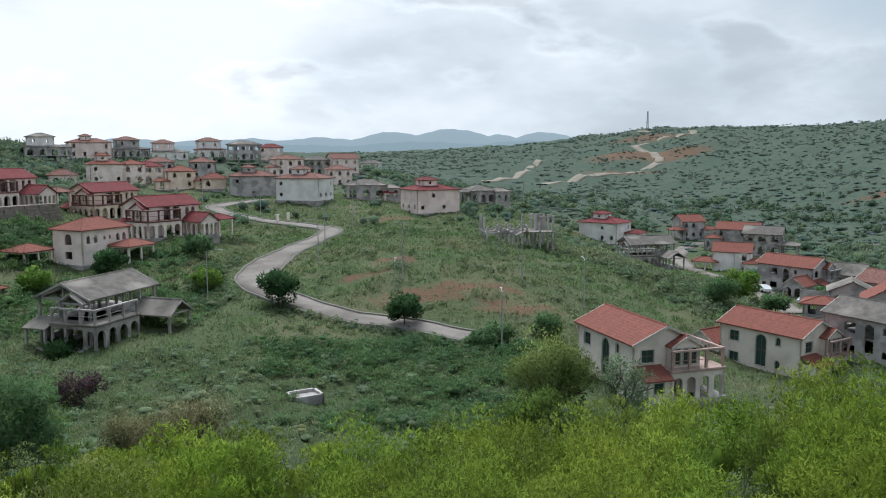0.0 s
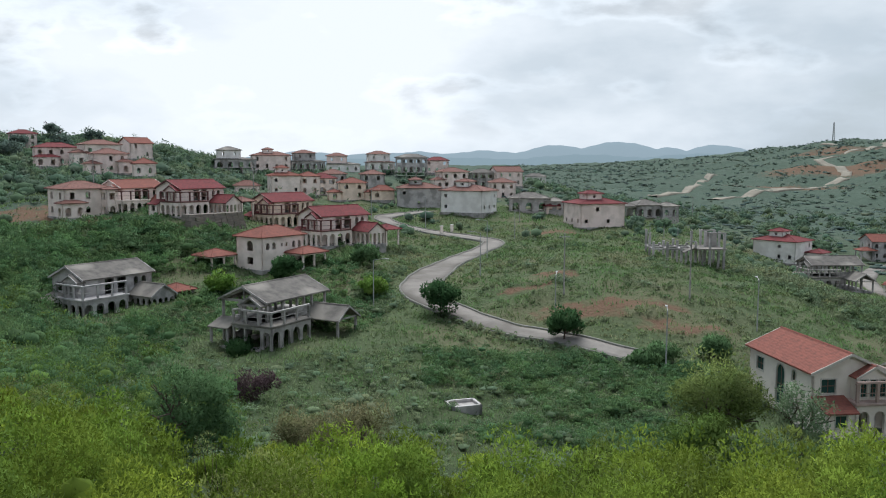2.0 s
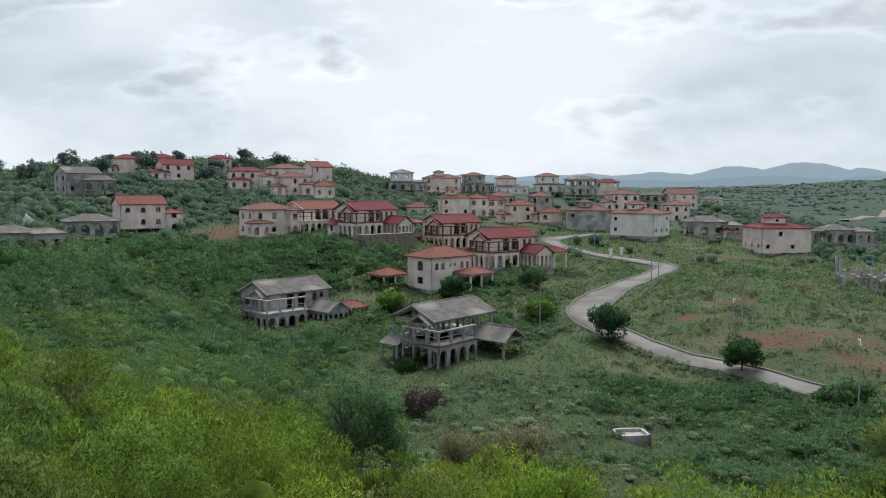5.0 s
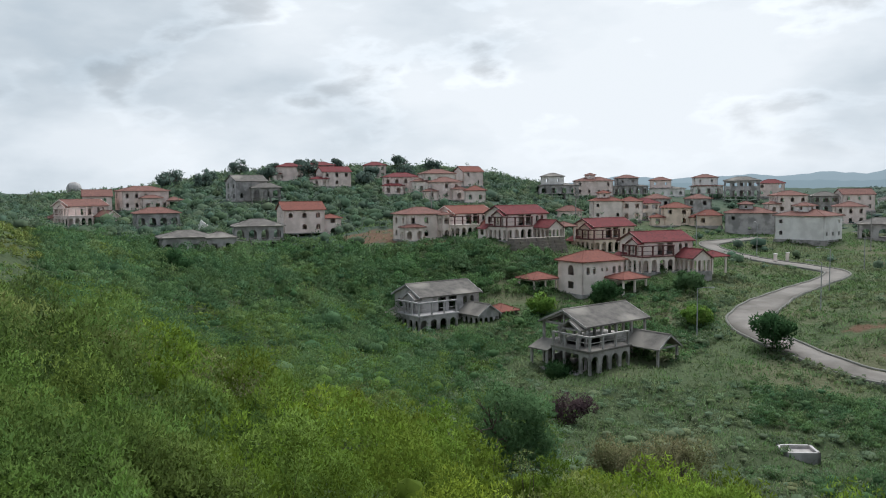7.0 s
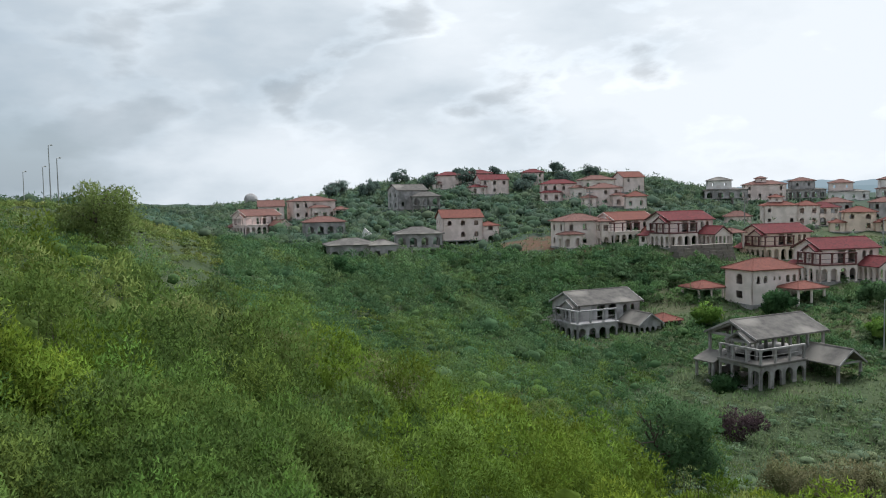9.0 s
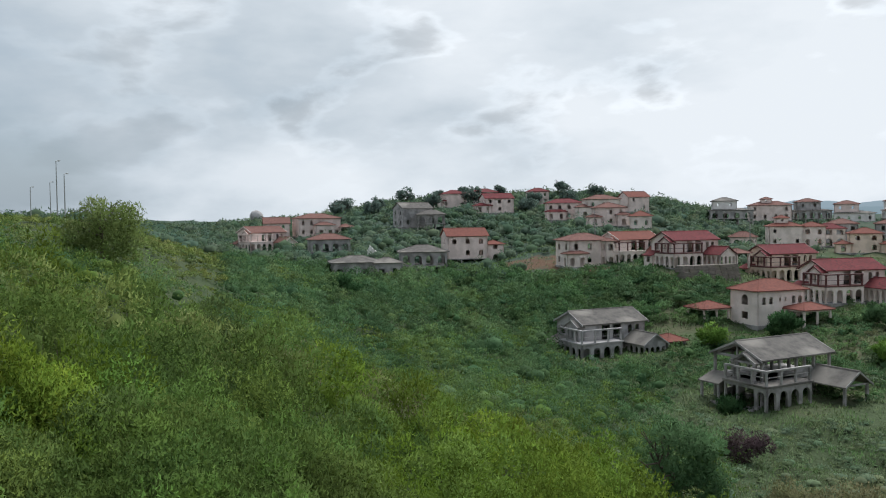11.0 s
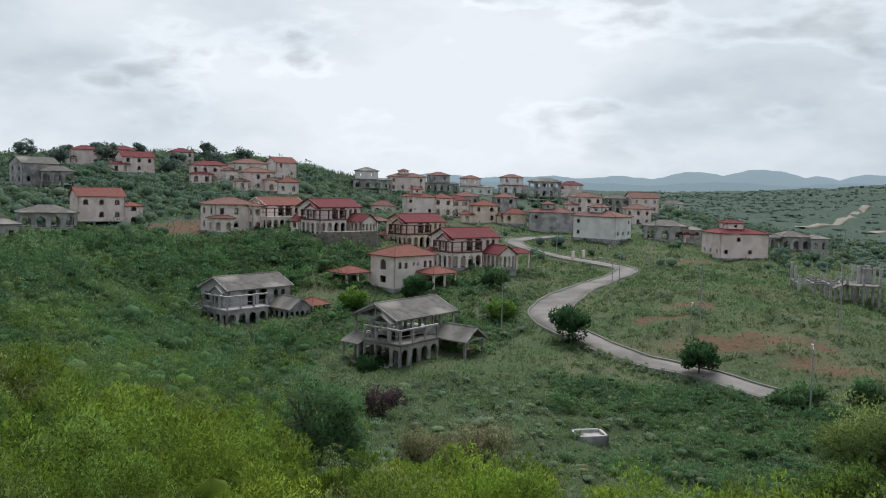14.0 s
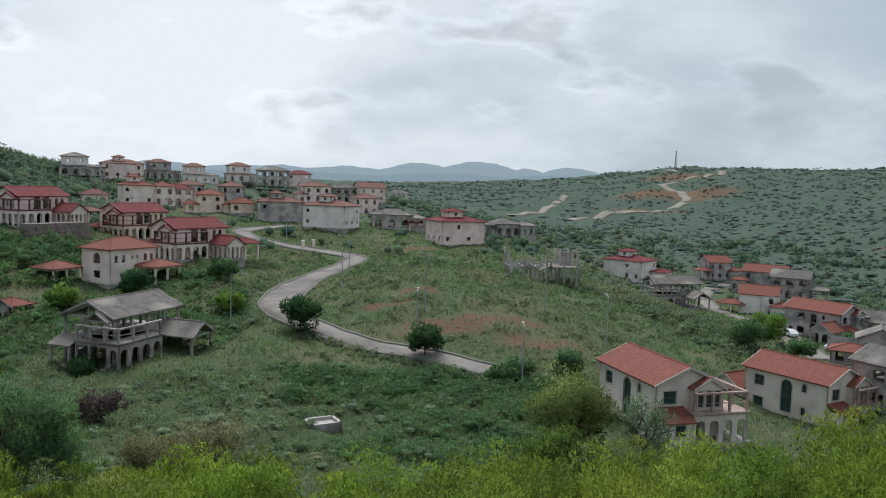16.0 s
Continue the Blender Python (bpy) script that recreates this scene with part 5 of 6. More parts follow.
def water_tank():
    x, y = -13.1, 73.8
    h = thing("water_tank", "low open concrete water tank with pale weathered rim", "water tank", x, y, ground_z(x, y) - 0.45, 30)
    for p, q in (((-1.5, -1.2), (1.5, -1.2)), ((1.5, -1.2), (1.5, 1.2)), ((1.5, 1.2), (-1.5, 1.2)), ((-1.5, 1.2), (-1.5, -1.2))):
        wall_part(h, p, q, -1.5, 1.25, [], M["render_grey"], th=0.25)
    slab(h, -1.3, 1.3, -1.0, 1.0, 0.2, 0.95, M["concrete"], "floor_slab")


water_tank()


def street_lamp(x, y, height=8.0, yaw=0.0, z=None, group="street lamps"):
    h = thing("street_lamp", "grey steel street lamp with a single curved arm", "street lamp", x, y, ground_z(x, y) if z is None else z, yaw, group)
    bm = bmesh.new()
    cylinder(bm, 0, 0, -0.5, height, 0.1, 0.055, 8)
    part("pole", bm, M["steel"], h)
    bm = bmesh.new()
    for i in range(4):
        a, b = i / 4, (i + 1) / 4
        prism(bm, [(a * 1.8, height - 0.12 + 0.3 * math.sin(a * 1.5)), (b * 1.8, height - 0.12 + 0.3 * math.sin(b * 1.5)), (b * 1.8, height - 0.04 + 0.3 * math.sin(b * 1.5)), (a * 1.8, height - 0.04 + 0.3 * math.sin(a * 1.5))],
              Vector((0, 0.03, 0)), Vector((1, 0, 0)), Vector((0, 1, 0)), 0.07)
    part("arm", bm, M["steel"], h)
    bm = bmesh.new()
    box(bm, 1.6, 2.3, -0.14, 0.14, height + 0.12, height + 0.24)
    part("lamp_head", bm, M["steel"], h)


for x, y, hh, yaw in ((-33.2, 111.5, 7.0, 0), (-21.0, 134, 7.5, 180), (-20.5, 181, 7.5, 180), (7.0, 93.5, 7.0, 90), (-22.5, 152, 7.5, 180), (-44, 193, 7.5, 120),
                      (-6.5, 106.5, 7, 90), (55, 150, 7.5, 0), (-60, 200, 7.5, 0), (20, 112, 7.0, 90)):
    street_lamp(x, y, hh, yaw)
for x, y, top in ((-121.4, 40.7, 49.3), (-115.4, 39.7, 47.1), (-142.5, 46.7, 47.3), (-157.8, 48.3, 47.1)):
    g = ground_z(x, y)
    street_lamp(x, y, top - g, 150, g, "street lamps on the western road")


def power_pole(x, y, height=9.0):
    h = thing("utility_pole", "slim grey concrete utility pole with crossarm", "utility pole", x, y, ground_z(x, y), 20, "utility poles")
    bm = bmesh.new()
    cylinder(bm, 0, 0, -0.5, height, 0.14, 0.08, 8)
    part("pole", bm, M["concrete"], h)
    bm = bmesh.new()
    box(bm, -0.8, 0.8, -0.05, 0.05, height - 0.6, height - 0.48)
    part("crossarm", bm, M["steel"], h)


for x, y in ((-6, 118), (12, 120), (-118, 168), (-22, 205), (30, 300), (100, 262), (116, 262), (-95, 205)):
    power_pole(x, y)


def radio_mast():
    x, y = at_bearing(-14.15, 1000)
    z = ground_z(x, y)
    h = thing("radio_mast", "slender steel lattice radio mast on the far ridge", "radio mast", x, y, z - 1)
    top = 40 + 1000 * math.tan(radians(2.85)) - z + 1
    for sx, sy in ((-1, -1), (1, -1), (0, 1)):
        bm = bmesh.new()
        a = [Vector((sx * 1.3, sy * 1.3, 0)), Vector((sx * 0.45, sy * 0.45, top))]
        for i in range(12):
            p, q = a[0].lerp(a[1], i / 12), a[0].lerp(a[1], (i + 1) / 12)
            v = [bm.verts.new(p + Vector((dx, dy, 0))) for dx, dy in ((-0.3, -0.3), (0.3, -0.3), (0, 0.3))] + [bm.verts.new(q + Vector((dx, dy, 0))) for dx, dy in ((-0.3, -0.3), (0.3, -0.3), (0, 0.3))]
            for k in range(3):
                bm.faces.new((v[k], v[(k + 1) % 3], v[3 + (k + 1) % 3], v[3 + k]))
        part("leg", bm, M["steel"], h)
    for k in range(10):
        r = 1.3 - 0.085 * k
        bm = bmesh.new()
        box(bm, -r, r, -r, r, top * k / 10, top * k / 10 + 0.4)
        part("brace", bm, M["steel"], h)


radio_mast()


def storage_dome():
    x, y = at_bearing(58.9, 480)
    z = ground_z(x, y)
    h = thing("water_tower", "round grey spherical tank on the far skyline", "water tower", x, y, z)
    bm = bmesh.new()
    cylinder(bm, 0, 0, -2, 3, 2.6, 2.2, 16)
    part("base", bm, M["concrete"], h)
    bm = bmesh.new()
    bmesh.ops.create_uvsphere(bm, u_segments=24, v_segments=16, radius=3.9, matrix=Matrix.Translation((0, 0, 43.6 - z)))
    part("tank", bm, M["render_grey"], h)


storage_dome()


def parked_car(x, y, yaw, label="white parked saloon car"):
    h = thing("car", label, "car", x, y, float(land.smooth(x, y)[0]) + 0.16, yaw, "parked cars")
    prof = [(-2.1, 0.35), (2.1, 0.35), (2.15, 0.75), (1.2, 0.9), (0.6, 1.4), (-1.0, 1.42), (-1.7, 0.95), (-2.12, 0.9)]
    bm = bmesh.new()
    prism(bm, prof, Vector((0, -0.85, 0)), Vector((1, 0, 0)), Vector((0, -1, 0)), 1.7)
    bmesh.ops.bevel(bm, geom=bm.edges[:], offset=0.06, segments=2, affect="EDGES")
    part("body", bm, M["car_white"], h)
    bm = bmesh.new()
    prism(bm, [(1.1, 0.93), (0.58, 1.36), (-0.98, 1.37), (-1.55, 0.97)], Vector((0, -0.87, 0)), Vector((1, 0, 0)), Vector((0, -1, 0)), 1.74)
    part("side_glass", bm, M["glass"], h, "dark glass")
    for wx in (-1.3, 1.3):
        for wy in (-0.8, 0.8):
            bm = bmesh.new()
            bmesh.ops.create_cone(bm, cap_ends=True, segments=14, radius1=0.32, radius2=0.32, depth=0.2, matrix=pose(wx, wy, 0.32, 90))
            part("wheel", bm, M["rubber"], h)


parked_car(63.6, 157.5, 100)
parked_car(68.5, 146.5, 30)
parked_car(66.5, 144.0, 30, "small white parked car")


def site_board():
    x, y = at_bearing(-25.2, 150)
    h = thing("site_board", "blank grey site board on two posts", "sign", x, y, ground_z(x, y), -25)
    for cx in (-2.3, 2.3):
        bm = bmesh.new()
        box(bm, cx - 0.08, cx + 0.08, -0.08, 0.08, -0.5, 3.4)
        part("post", bm, M["steel"], h)
    bm = bmesh.new()
    box(bm, -2.4, 2.4, -0.14, -0.08, 1.5, 3.4)
    part("board", bm, M["render_grey"], h)


site_board()


def gate_post(x, y, s=1.0, hgt=2.2):
    h = thing("gate_post", "squat pale masonry gate post with cap", "gate post", x, y, ground_z(x, y), 40, "gate posts")
    bm = bmesh.new()
    box(bm, -0.4 * s, 0.4 * s, -0.4 * s, 0.4 * s, -0.6, hgt)
    part("shaft", bm, M["cream"], h)
    bm = bmesh.new()
    box(bm, -0.5 * s, 0.5 * s, -0.5 * s, 0.5 * s, hgt, hgt + 0.15)
    part("cap", bm, M["white"], h)


for x, y in ((-38.5, 186), (-36.5, 188.5)):
    gate_post(x, y, 0.7, 1.7)


def white_tent():
    x, y = at_bearing(50.9, 215)
    h = thing("tent", "small white tarpaulin shelter", "tent", x, y, ground_z(x, y), 50)
    bm = bmesh.new()
    prism(bm, [(-2, 0), (2.2, 0), (-0.6, 2.6)], Vector((0, -1.5, 0)), Vector((1, 0, 0)), Vector((0, -1, 0)), 3)
    part("tarpaulin", bm, M["white"], h)


white_tent()

# ---- plants ----
house_spots = np.array([(v[0] * (1 - 7 / math.hypot(v[0], v[1])), v[1] * (1 - 7 / math.hypot(v[0], v[1]))) for v in SITES.values() if math.hypot(v[0], v[1]) > 190] + [(v[0], v[1]) for v in SITES.values()] + [(-33.5, 93), (-65.5, 104), (-64.9, 111.7), (-66, 116), (-58, 122), (-46, 148), (-63, 167), (-77, 153), (-96, 160), (24, 90), (36, 88), (52, 98), (60, 160)])


def house_distance(x, y):
    out = np.full(x.size, 1e9)
    for hx, hy in house_spots:
        out = np.minimum(out, np.hypot(x - hx, y - hy))
    return out


def leaf_tris(c, rad, count, size, rng, flat=0.5, upper=True, slim=0.42, core=None, up=0.3, puffy=0.4, rise=0.35):
    """Pointed leaves over the outer shell of ellipsoid puffs; c (n,3), rad (n,3), count per puff, size (n,)."""
    n = len(c)
    idx = np.repeat(np.arange(n), count)
    m = idx.size
    u = rng.standard_normal((m, 3))
    u /= np.linalg.norm(u, axis=1)[:, None]
    if upper:
        u[:, 2] = np.where(u[:, 2] < -0.3, -u[:, 2], u[:, 2])
    shell = rng.uniform(0.55, 1.12, m) ** 0.5
    p = c[idx] + u * rad[idx] * shell[:, None]
    t = u * 0.55 + rng.standard_normal((m, 3)) * 0.6 + np.array([0, 0, rise])
    t /= np.linalg.norm(t, axis=1)[:, None] + 1e-9
    b = np.cross(t, u + rng.standard_normal((m, 3)) * flat)
    b /= np.linalg.norm(b, axis=1)[:, None] + 1e-9
    s = (size[idx] * rng.uniform(0.6, 1.35, m))[:, None]
    v = np.stack([p - t * s * 0.7 - b * s * slim, p - t * s * 0.7 + b * s * slim, p + t * s * 1.3], 1)
    out = u.copy()
    if core is not None:
        o = p - core[idx]
        out = puffy * u + (1.35 - puffy) * o / (np.linalg.norm(o, axis=1)[:, None] + 1e-6)
    out += rng.standard_normal((m, 3)) * 0.2 + np.array([0, 0, up])
    out /= np.linalg.norm(out, axis=1)[:, None] + 1e-9
    turn = (np.cross(v[:, 1] - v[:, 0], v[:, 2] - v[:, 0]) * out).sum(1) < 0
    v[turn] = v[turn][:, [1, 0, 2]]
    LEAF_NORMALS.append(np.repeat(out, 3, axis=0).astype(np.float32))
    return v.reshape(-1, 3), np.arange(m * 3).reshape(-1, 3), idx


LEAF_NORMALS = []


def leaf_mesh(name, v, q, mat, tone=None):
    """Leaves with a tint of their own for each plant."""
    me = mesh_from_arrays(name, v, q, mat, True)
    at = me.attributes.new("tone", "FLOAT_COLOR", "POINT")
    c = np.ones((len(v), 4), np.float32)
    if tone is not None:
        c[:, :3] = np.repeat(tone, 3, axis=0)
    at.data.foreach_set("color", c.ravel())
    if LEAF_NORMALS and len(LEAF_NORMALS[-1]) == len(v):
        me.polygons.foreach_set("use_smooth", np.ones(len(q), bool))
        me.normals_split_custom_set_from_vertices(LEAF_NORMALS.pop())
    LEAF_NORMALS.clear()
    return me


def leafy(name, v, q, mat, label, category="shrubs", tone=None):
    ob = new(name, leaf_mesh(name, v, q, mat, tone))
    return tagged(ob, label, category, kind="stuff")


def sample_polar(n, az0, az1, r0, r1, rng, power=2.0):
    a = np.radians(rng.uniform(az0, az1, n))
    r = (rng.uniform(r0 ** power, r1 ** power, n)) ** (1 / power)
    return -r * np.sin(a), r * np.cos(a), r, np.degrees(a)


def ball_template(level):
    bm = bmesh.new()
    bmesh.ops.create_icosphere(bm, subdivisions=level, radius=1.0)
    v = np.array([tuple(p.co) for p in bm.verts])
    f = np.array([[p.index for p in q.verts] for q in bm.faces])
    bm.free()
    return v, f


BALLS = {1: ball_template(1), 2: ball_template(2)}


def domes(x, y, g, h, wide, rng, n_puff, per_shrub, leaf, tuft=(0.28, 0.46), tall=(0.8, 1.2), heart=0.8, level=1, slim=0.42, spread=0.3, up=0.3, puffy=0.4, rise=0.35):
    """Rounded shrubs: puffs of leaves spread over a dome, round a dense leafy heart."""
    n = x.size
    cs, rs, cnt, sz = [], [], [], []
    for k in range(n_puff):
        a = rng.uniform(0, 6.28, n)
        e = np.clip((k + rng.uniform(0, 1, n)) / n_puff, 0, 1)
        ring = np.sqrt(np.clip(1 - e * e, 0, 1)) * rng.uniform(0.5, 1.12, n)
        rr = wide * rng.uniform(*tuft, n)
        hz = h * (0.2 + 0.72 * e * rng.uniform(0.68, 1.16, n)) - rr * 0.4
        cs.append(np.stack([x + np.cos(a) * ring * wide, y + np.sin(a) * ring * wide, g + hz], 1))
        rs.append(np.stack([rr, rr, rr * rng.uniform(*tall, n)], 1))
        cnt.append(np.maximum(3, per_shrub / n_puff).astype(int))
        sz.append(leaf)
    hub = np.stack([x, y, g + h * 0.3], 1)
    v, q, idx = leaf_tris(np.concatenate(cs), np.concatenate(rs), np.concatenate(cnt), np.concatenate(sz), rng, 0.8, slim=slim,
                          core=np.tile(hub, (n_puff, 1)), up=up, puffy=puffy, rise=rise)
    tint = np.stack([rng.uniform(0.9, 1.12, n), np.ones(n), rng.uniform(0.85, 1.15, n)], 1) * rng.uniform(1 - spread, 1 + 0.6 * spread, n)[:, None]
    clump = rng.uniform(0.82, 1.16, n * n_puff)
    tone = tint[idx % n] * clump[idx][:, None]
    # uneven heart of each shrub
    bv, bf = BALLS[level]
    spin = rng.uniform(0, 6.28, n)
    ca, sa = np.cos(spin)[:, None], np.sin(spin)[:, None]
    ov = np.stack([bv[None, :, 0] * ca - bv[None, :, 1] * sa, bv[None, :, 0] * sa + bv[None, :, 1] * ca, np.repeat(bv[None, :, 2], n, 0)], 2)
    size = np.stack([wide * heart, wide * heart, h * 0.5 * heart], 1)
    pv = np.stack([x, y, g + h * 0.44], 1)[:, None] + ov * size[:, None] * rng.uniform(0.8, 1.12, (n, len(bv), 1))
    hv = pv[:, bf].reshape(-1, 3)
    hn = ov[:, bf].reshape(-1, 3) + np.array([0, 0, 1.3 * up])
    hn /= np.linalg.norm(hn, axis=1)[:, None]
    v = np.concatenate([v, hv])
    q = np.arange(len(v)).reshape(-1, 3)
    LEAF_NORMALS[-1] = np.concatenate([LEAF_NORMALS[-1], hn.astype(np.float32)])
    return v, q, np.concatenate([tone, np.repeat(tint, len(bf), axis=0)])


def spaced(x, y, gap):
    """Picks points in turn that keep their distance from those already picked."""
    kept = []
    for i in range(x.size):
        k = np.array(kept, int)
        if not kept or ((x[i] - x[k]) ** 2 + (y[i] - y[k]) ** 2).min() > gap[i] ** 2:
            kept.append(i)
    return np.array(kept, int)


def near_thicket():
    rng = np.random.RandomState(21)
    # loose rows of shrubs, about one to every two square metres
    x, y, r, az = sample_polar(7000, -36, 80, 8.8, 56, rng, 1.7)
    kept = spaced(x, y, np.where(r < 20, 0.75 + 0.09 * r, 1.65 + 0.043 * r))
    x, y, r, az = x[kept], y[kept], r[kept], az[kept]
    # a few more close under the western bank
    xe, ye, re, ae = sample_polar(70, 52, 80, 8.8, 15, rng, 1.2)
    x, y, r, az = np.append(x, xe), np.append(y, ye), np.append(r, re), np.append(az, ae)
    keep = ((az > 33) | (r < 37 + 2.5 * bumps(x, y, 8.0))) & ((r < 44) | (rng.uniform(0, 1, r.size) < 0.6))
    x, y, r, az = x[keep], y[keep], r[keep], az[keep]
    patch = bumps(x, y, 13.0) + 0.45 * bumps(x, y, 4.0)
    west = np.clip((az - 38) / 26, 0, 1)
    kinds = np.where(patch + 1.1 * west > 0.75, 2, 0)
    kinds = np.where((patch < -0.62) & (r > 17), 1, kinds)
    kinds = np.where((bumps(x, y, 21.0) > 0.75) & (r > 22), 3, kinds)
    limit = np.interp(az, [-36, -30, -25, -20, -10, 0, 9, 15, 24, 30, 36, 46, 56, 64, 72, 90], [10.4, 11.2, 12.8, 14.6, 17.0, 17.2, 17.4, 19.3, 19.8, 19.0, 15.6, 12.4, 8.0, 3.6, 0.6, -1.2])
    g = land.z(x, y)
    top = 40 - r * np.tan(np.radians(limit)) + rng.uniform(-1.2, 0.9, x.size) + 0.3 * (az < -12)
    h = np.clip(np.minimum(rng.uniform(2.4, 5.0, x.size), top - g), 1.2, np.clip(0.17 * r + 0.7, 2.2, 5.0))
    wide = np.clip(h * rng.uniform(0.42, 0.6, x.size), np.clip(0.05 * r + 0.35, 0.85, 1.2), np.clip(0.07 * r + 0.5, 1.1, 1.75)) * (0.8 + 0.009 * r)
    for k, mat, label in ((0, "leaf_near", "dense thicket of bright yellow-green shrubs on the near slope"), (1, "leaf_olive", "olive-green feathery shrubs on the near slope"),
                          (2, "leaf_green", "fresh green shrubs covering the western slope"), (3, "leaf_brown", "dry brownish thorn shrubs among the green")):
        s = kinds == k
        per = np.clip(7000 * (13 / r[s]) ** 1.2, 2000, 7000) * (0.45 if k == 3 else 1)
        v, q, tone = domes(x[s], y[s], g[s], h[s], wide[s], np.random.RandomState(30 + k), 34, per, np.clip(0.0031 * r[s], 0.036, 0.11), (0.24, 0.4), (0.95, 1.6), 0.28, 1, 0.37, spread=0.42, up=0.3, puffy=0.7, rise=0.5)
        leafy("shrub_thicket", v, q, M[mat], label, tone=tone)


near_thicket()


def bare_stems():
    """Thin grey twigs standing out of the thicket."""
    rng = np.random.RandomState(77)
    x, y, r, az = sample_polar(900, -36, 80, 10, 44, rng, 1.6)
    n = x.size
    g = land.z(x, y)
    base = np.stack([x, y, g + 0.2], 1)
    up = np.stack([rng.normal(0, 0.5, n), rng.normal(0, 0.5, n), rng.uniform(1.6, 3.0, n)], 1)
    a = rng.uniform(0, 6.28, n)
    w = np.stack([np.cos(a), np.sin(a), np.zeros(n)], 1) * (0.012 + 0.0004 * r)[:, None]
    v = np.stack([base - w, base + w, base + up], 1).reshape(-1, 3)
    tagged(new("twigs", mesh_from_arrays("twigs", v, np.arange(n * 3).reshape(-1, 3), M["bark"], True)), "thin grey-brown bare twigs among the shrubs", "twigs", kind="stuff")


bare_stems()


def make_bushes(name, x, y, r, rng, hr, mat, label, puffs, leaves, fine=0.0012, aspect=(0.58, 0.9), level=1, spread=0.25, heart=0.3, up=0.6):
    g = land.z(x, y)
    h = rng.uniform(*hr, x.size) * (1 + 0.35 * bumps(x, y, 15.0))
    v, q, tone = domes(x, y, g - 0.12 * h, h, h * rng.uniform(*aspect, x.size), rng, puffs, np.full(x.size, float(leaves)), np.clip(fine * r, 0.06, 1.2), tall=(0.6, 0.95), level=level, spread=spread, heart=heart, up=up, puffy=0.7)
    leafy(name, v, q, M[mat], label, tone=tone)


def on_bare(x, y):
    out = np.zeros(x.size, bool)
    for cx, cy, wx, wy in BARE:
        out |= ((x - cx) / wx) ** 2 + ((y - cy) / wy) ** 2 < 0.9
    return out


def mid_scrub():
    rng = np.random.RandomState(33)
    # dense green scrub of the western hollow
    x, y, r, az = sample_polar(7500, 20, 92, 40, 190, rng, 1.55)
    k = spaced(x, y, rng.uniform(1.4, 2.3, x.size))
    x, y, r, az = x[k], y[k], r[k], az[k]
    hd, rd = house_distance(x, y), road_distance(x, y)
    west = np.clip((az - 27 + 5 * bumps(x, y, 20)) / 6, 0, 1)
    lawn = (np.hypot(x + 34, y - 80) < 13) | (np.hypot(x + 116, y - 151) < 12)
    keep = (hd > 6.5) & (rd > 6) & ~lawn & ~on_bare(x, y) & (rng.uniform(0, 1, x.size) < west)
    brow = keep & (az >= 61) & (r >= 70)
    make_bushes("scrub", x[brow], y[brow], r[brow], rng, (0.5, 1.3), "leaf_olive", "low olive scrub on the western brow", 8, 120, 0.0014, (0.8, 1.5), up=0.5)
    keep &= (az < 61) | (r < 70)
    x, y, r = x[keep], y[keep], r[keep]
    pick = bumps(x, y, 26.0) + rng.normal(0, 0.35, x.size) + (85 - r) / 45
    for mat, s in (("leaf_mid", pick < 0.0), ("leaf_green", (pick >= 0.0))):
        for near in (True, False):
            w = s & ((r < 82) == near)
            make_bushes("scrub", x[w], y[w], r[w], rng, (1.8, 3.7), mat, "dense green scrub filling the hollow", 16 if near else 10, 520 if near else 230, 0.0015, (0.62, 0.95), 1, up=0.3, spread=0.22)
    # patches among grass
    x, y, r, az = sample_polar(6500, -38, 36, 42, 200, rng, 1.3)
    hd, rd = house_distance(x, y), road_distance(x, y)
    p = bumps(x, y, 17.0) + 0.4 * bumps(x, y, 6.0)
    keep = (hd > 6.5) & (rd > 4.5) & ~on_bare(x, y) & (p > np.where(r < 94, -0.7, 0.45))
    x, y, r = x[keep], y[keep], r[keep]
    make_bushes("scrub", x, y, r, rng, (0.45, 1.35), "leaf_valley", "low green bushes scattered over the valley floor", 7, 110, 0.0012, (0.8, 1.5), heart=0.35, up=0.7, spread=0.2)
    # larger crowns standing out of the hollow, and olive shrubs above the near thicket
    x, y, r, az = sample_polar(330, 31, 62, 56, 170, rng, 1.3)
    k = spaced(x, y, np.full(x.size, 5.0))
    k = k[(house_distance(x[k], y[k]) > 8) & (np.hypot(x[k] + 34, y[k] - 80) > 14) & ((az[k] < 58) | (r[k] < 80))]
    make_bushes("scrub", x[k], y[k], r[k], rng, (2.8, 4.6), "leaf_mid", "taller rounded green shrubs standing out of the hollow", 18, 760, 0.0013, (0.5, 0.7), spread=0.3, heart=0.35, up=0.2)
    x, y, r, az = sample_polar(420, 27, 56, 38, 66, rng, 1.3)
    k = spaced(x, y, np.full(x.size, 2.6))
    k = k[(r[k] < 46 + 0.7 * (az[k] - 27)) & (np.hypot(x[k] + 22.3, y[k] - 39.7) > 5)]
    make_bushes("scrub", x[k], y[k], r[k], rng, (2.0, 3.6), "leaf_olive", "olive-green rounded shrubs above the near thicket", 18, 900, 0.0015, (0.5, 0.72), spread=0.3, heart=0.35, up=0.25)
    # undergrowth between the lower villas
    n = 1500
    x, y = rng.uniform(-92, -31, n), rng.uniform(94, 146, n)
    k = (house_distance(x, y) > 4.6) & (road_distance(x, y) > 4.5) & (bumps(x, y, 16.0) > -0.55) & (x + 0.75 * y < 60)
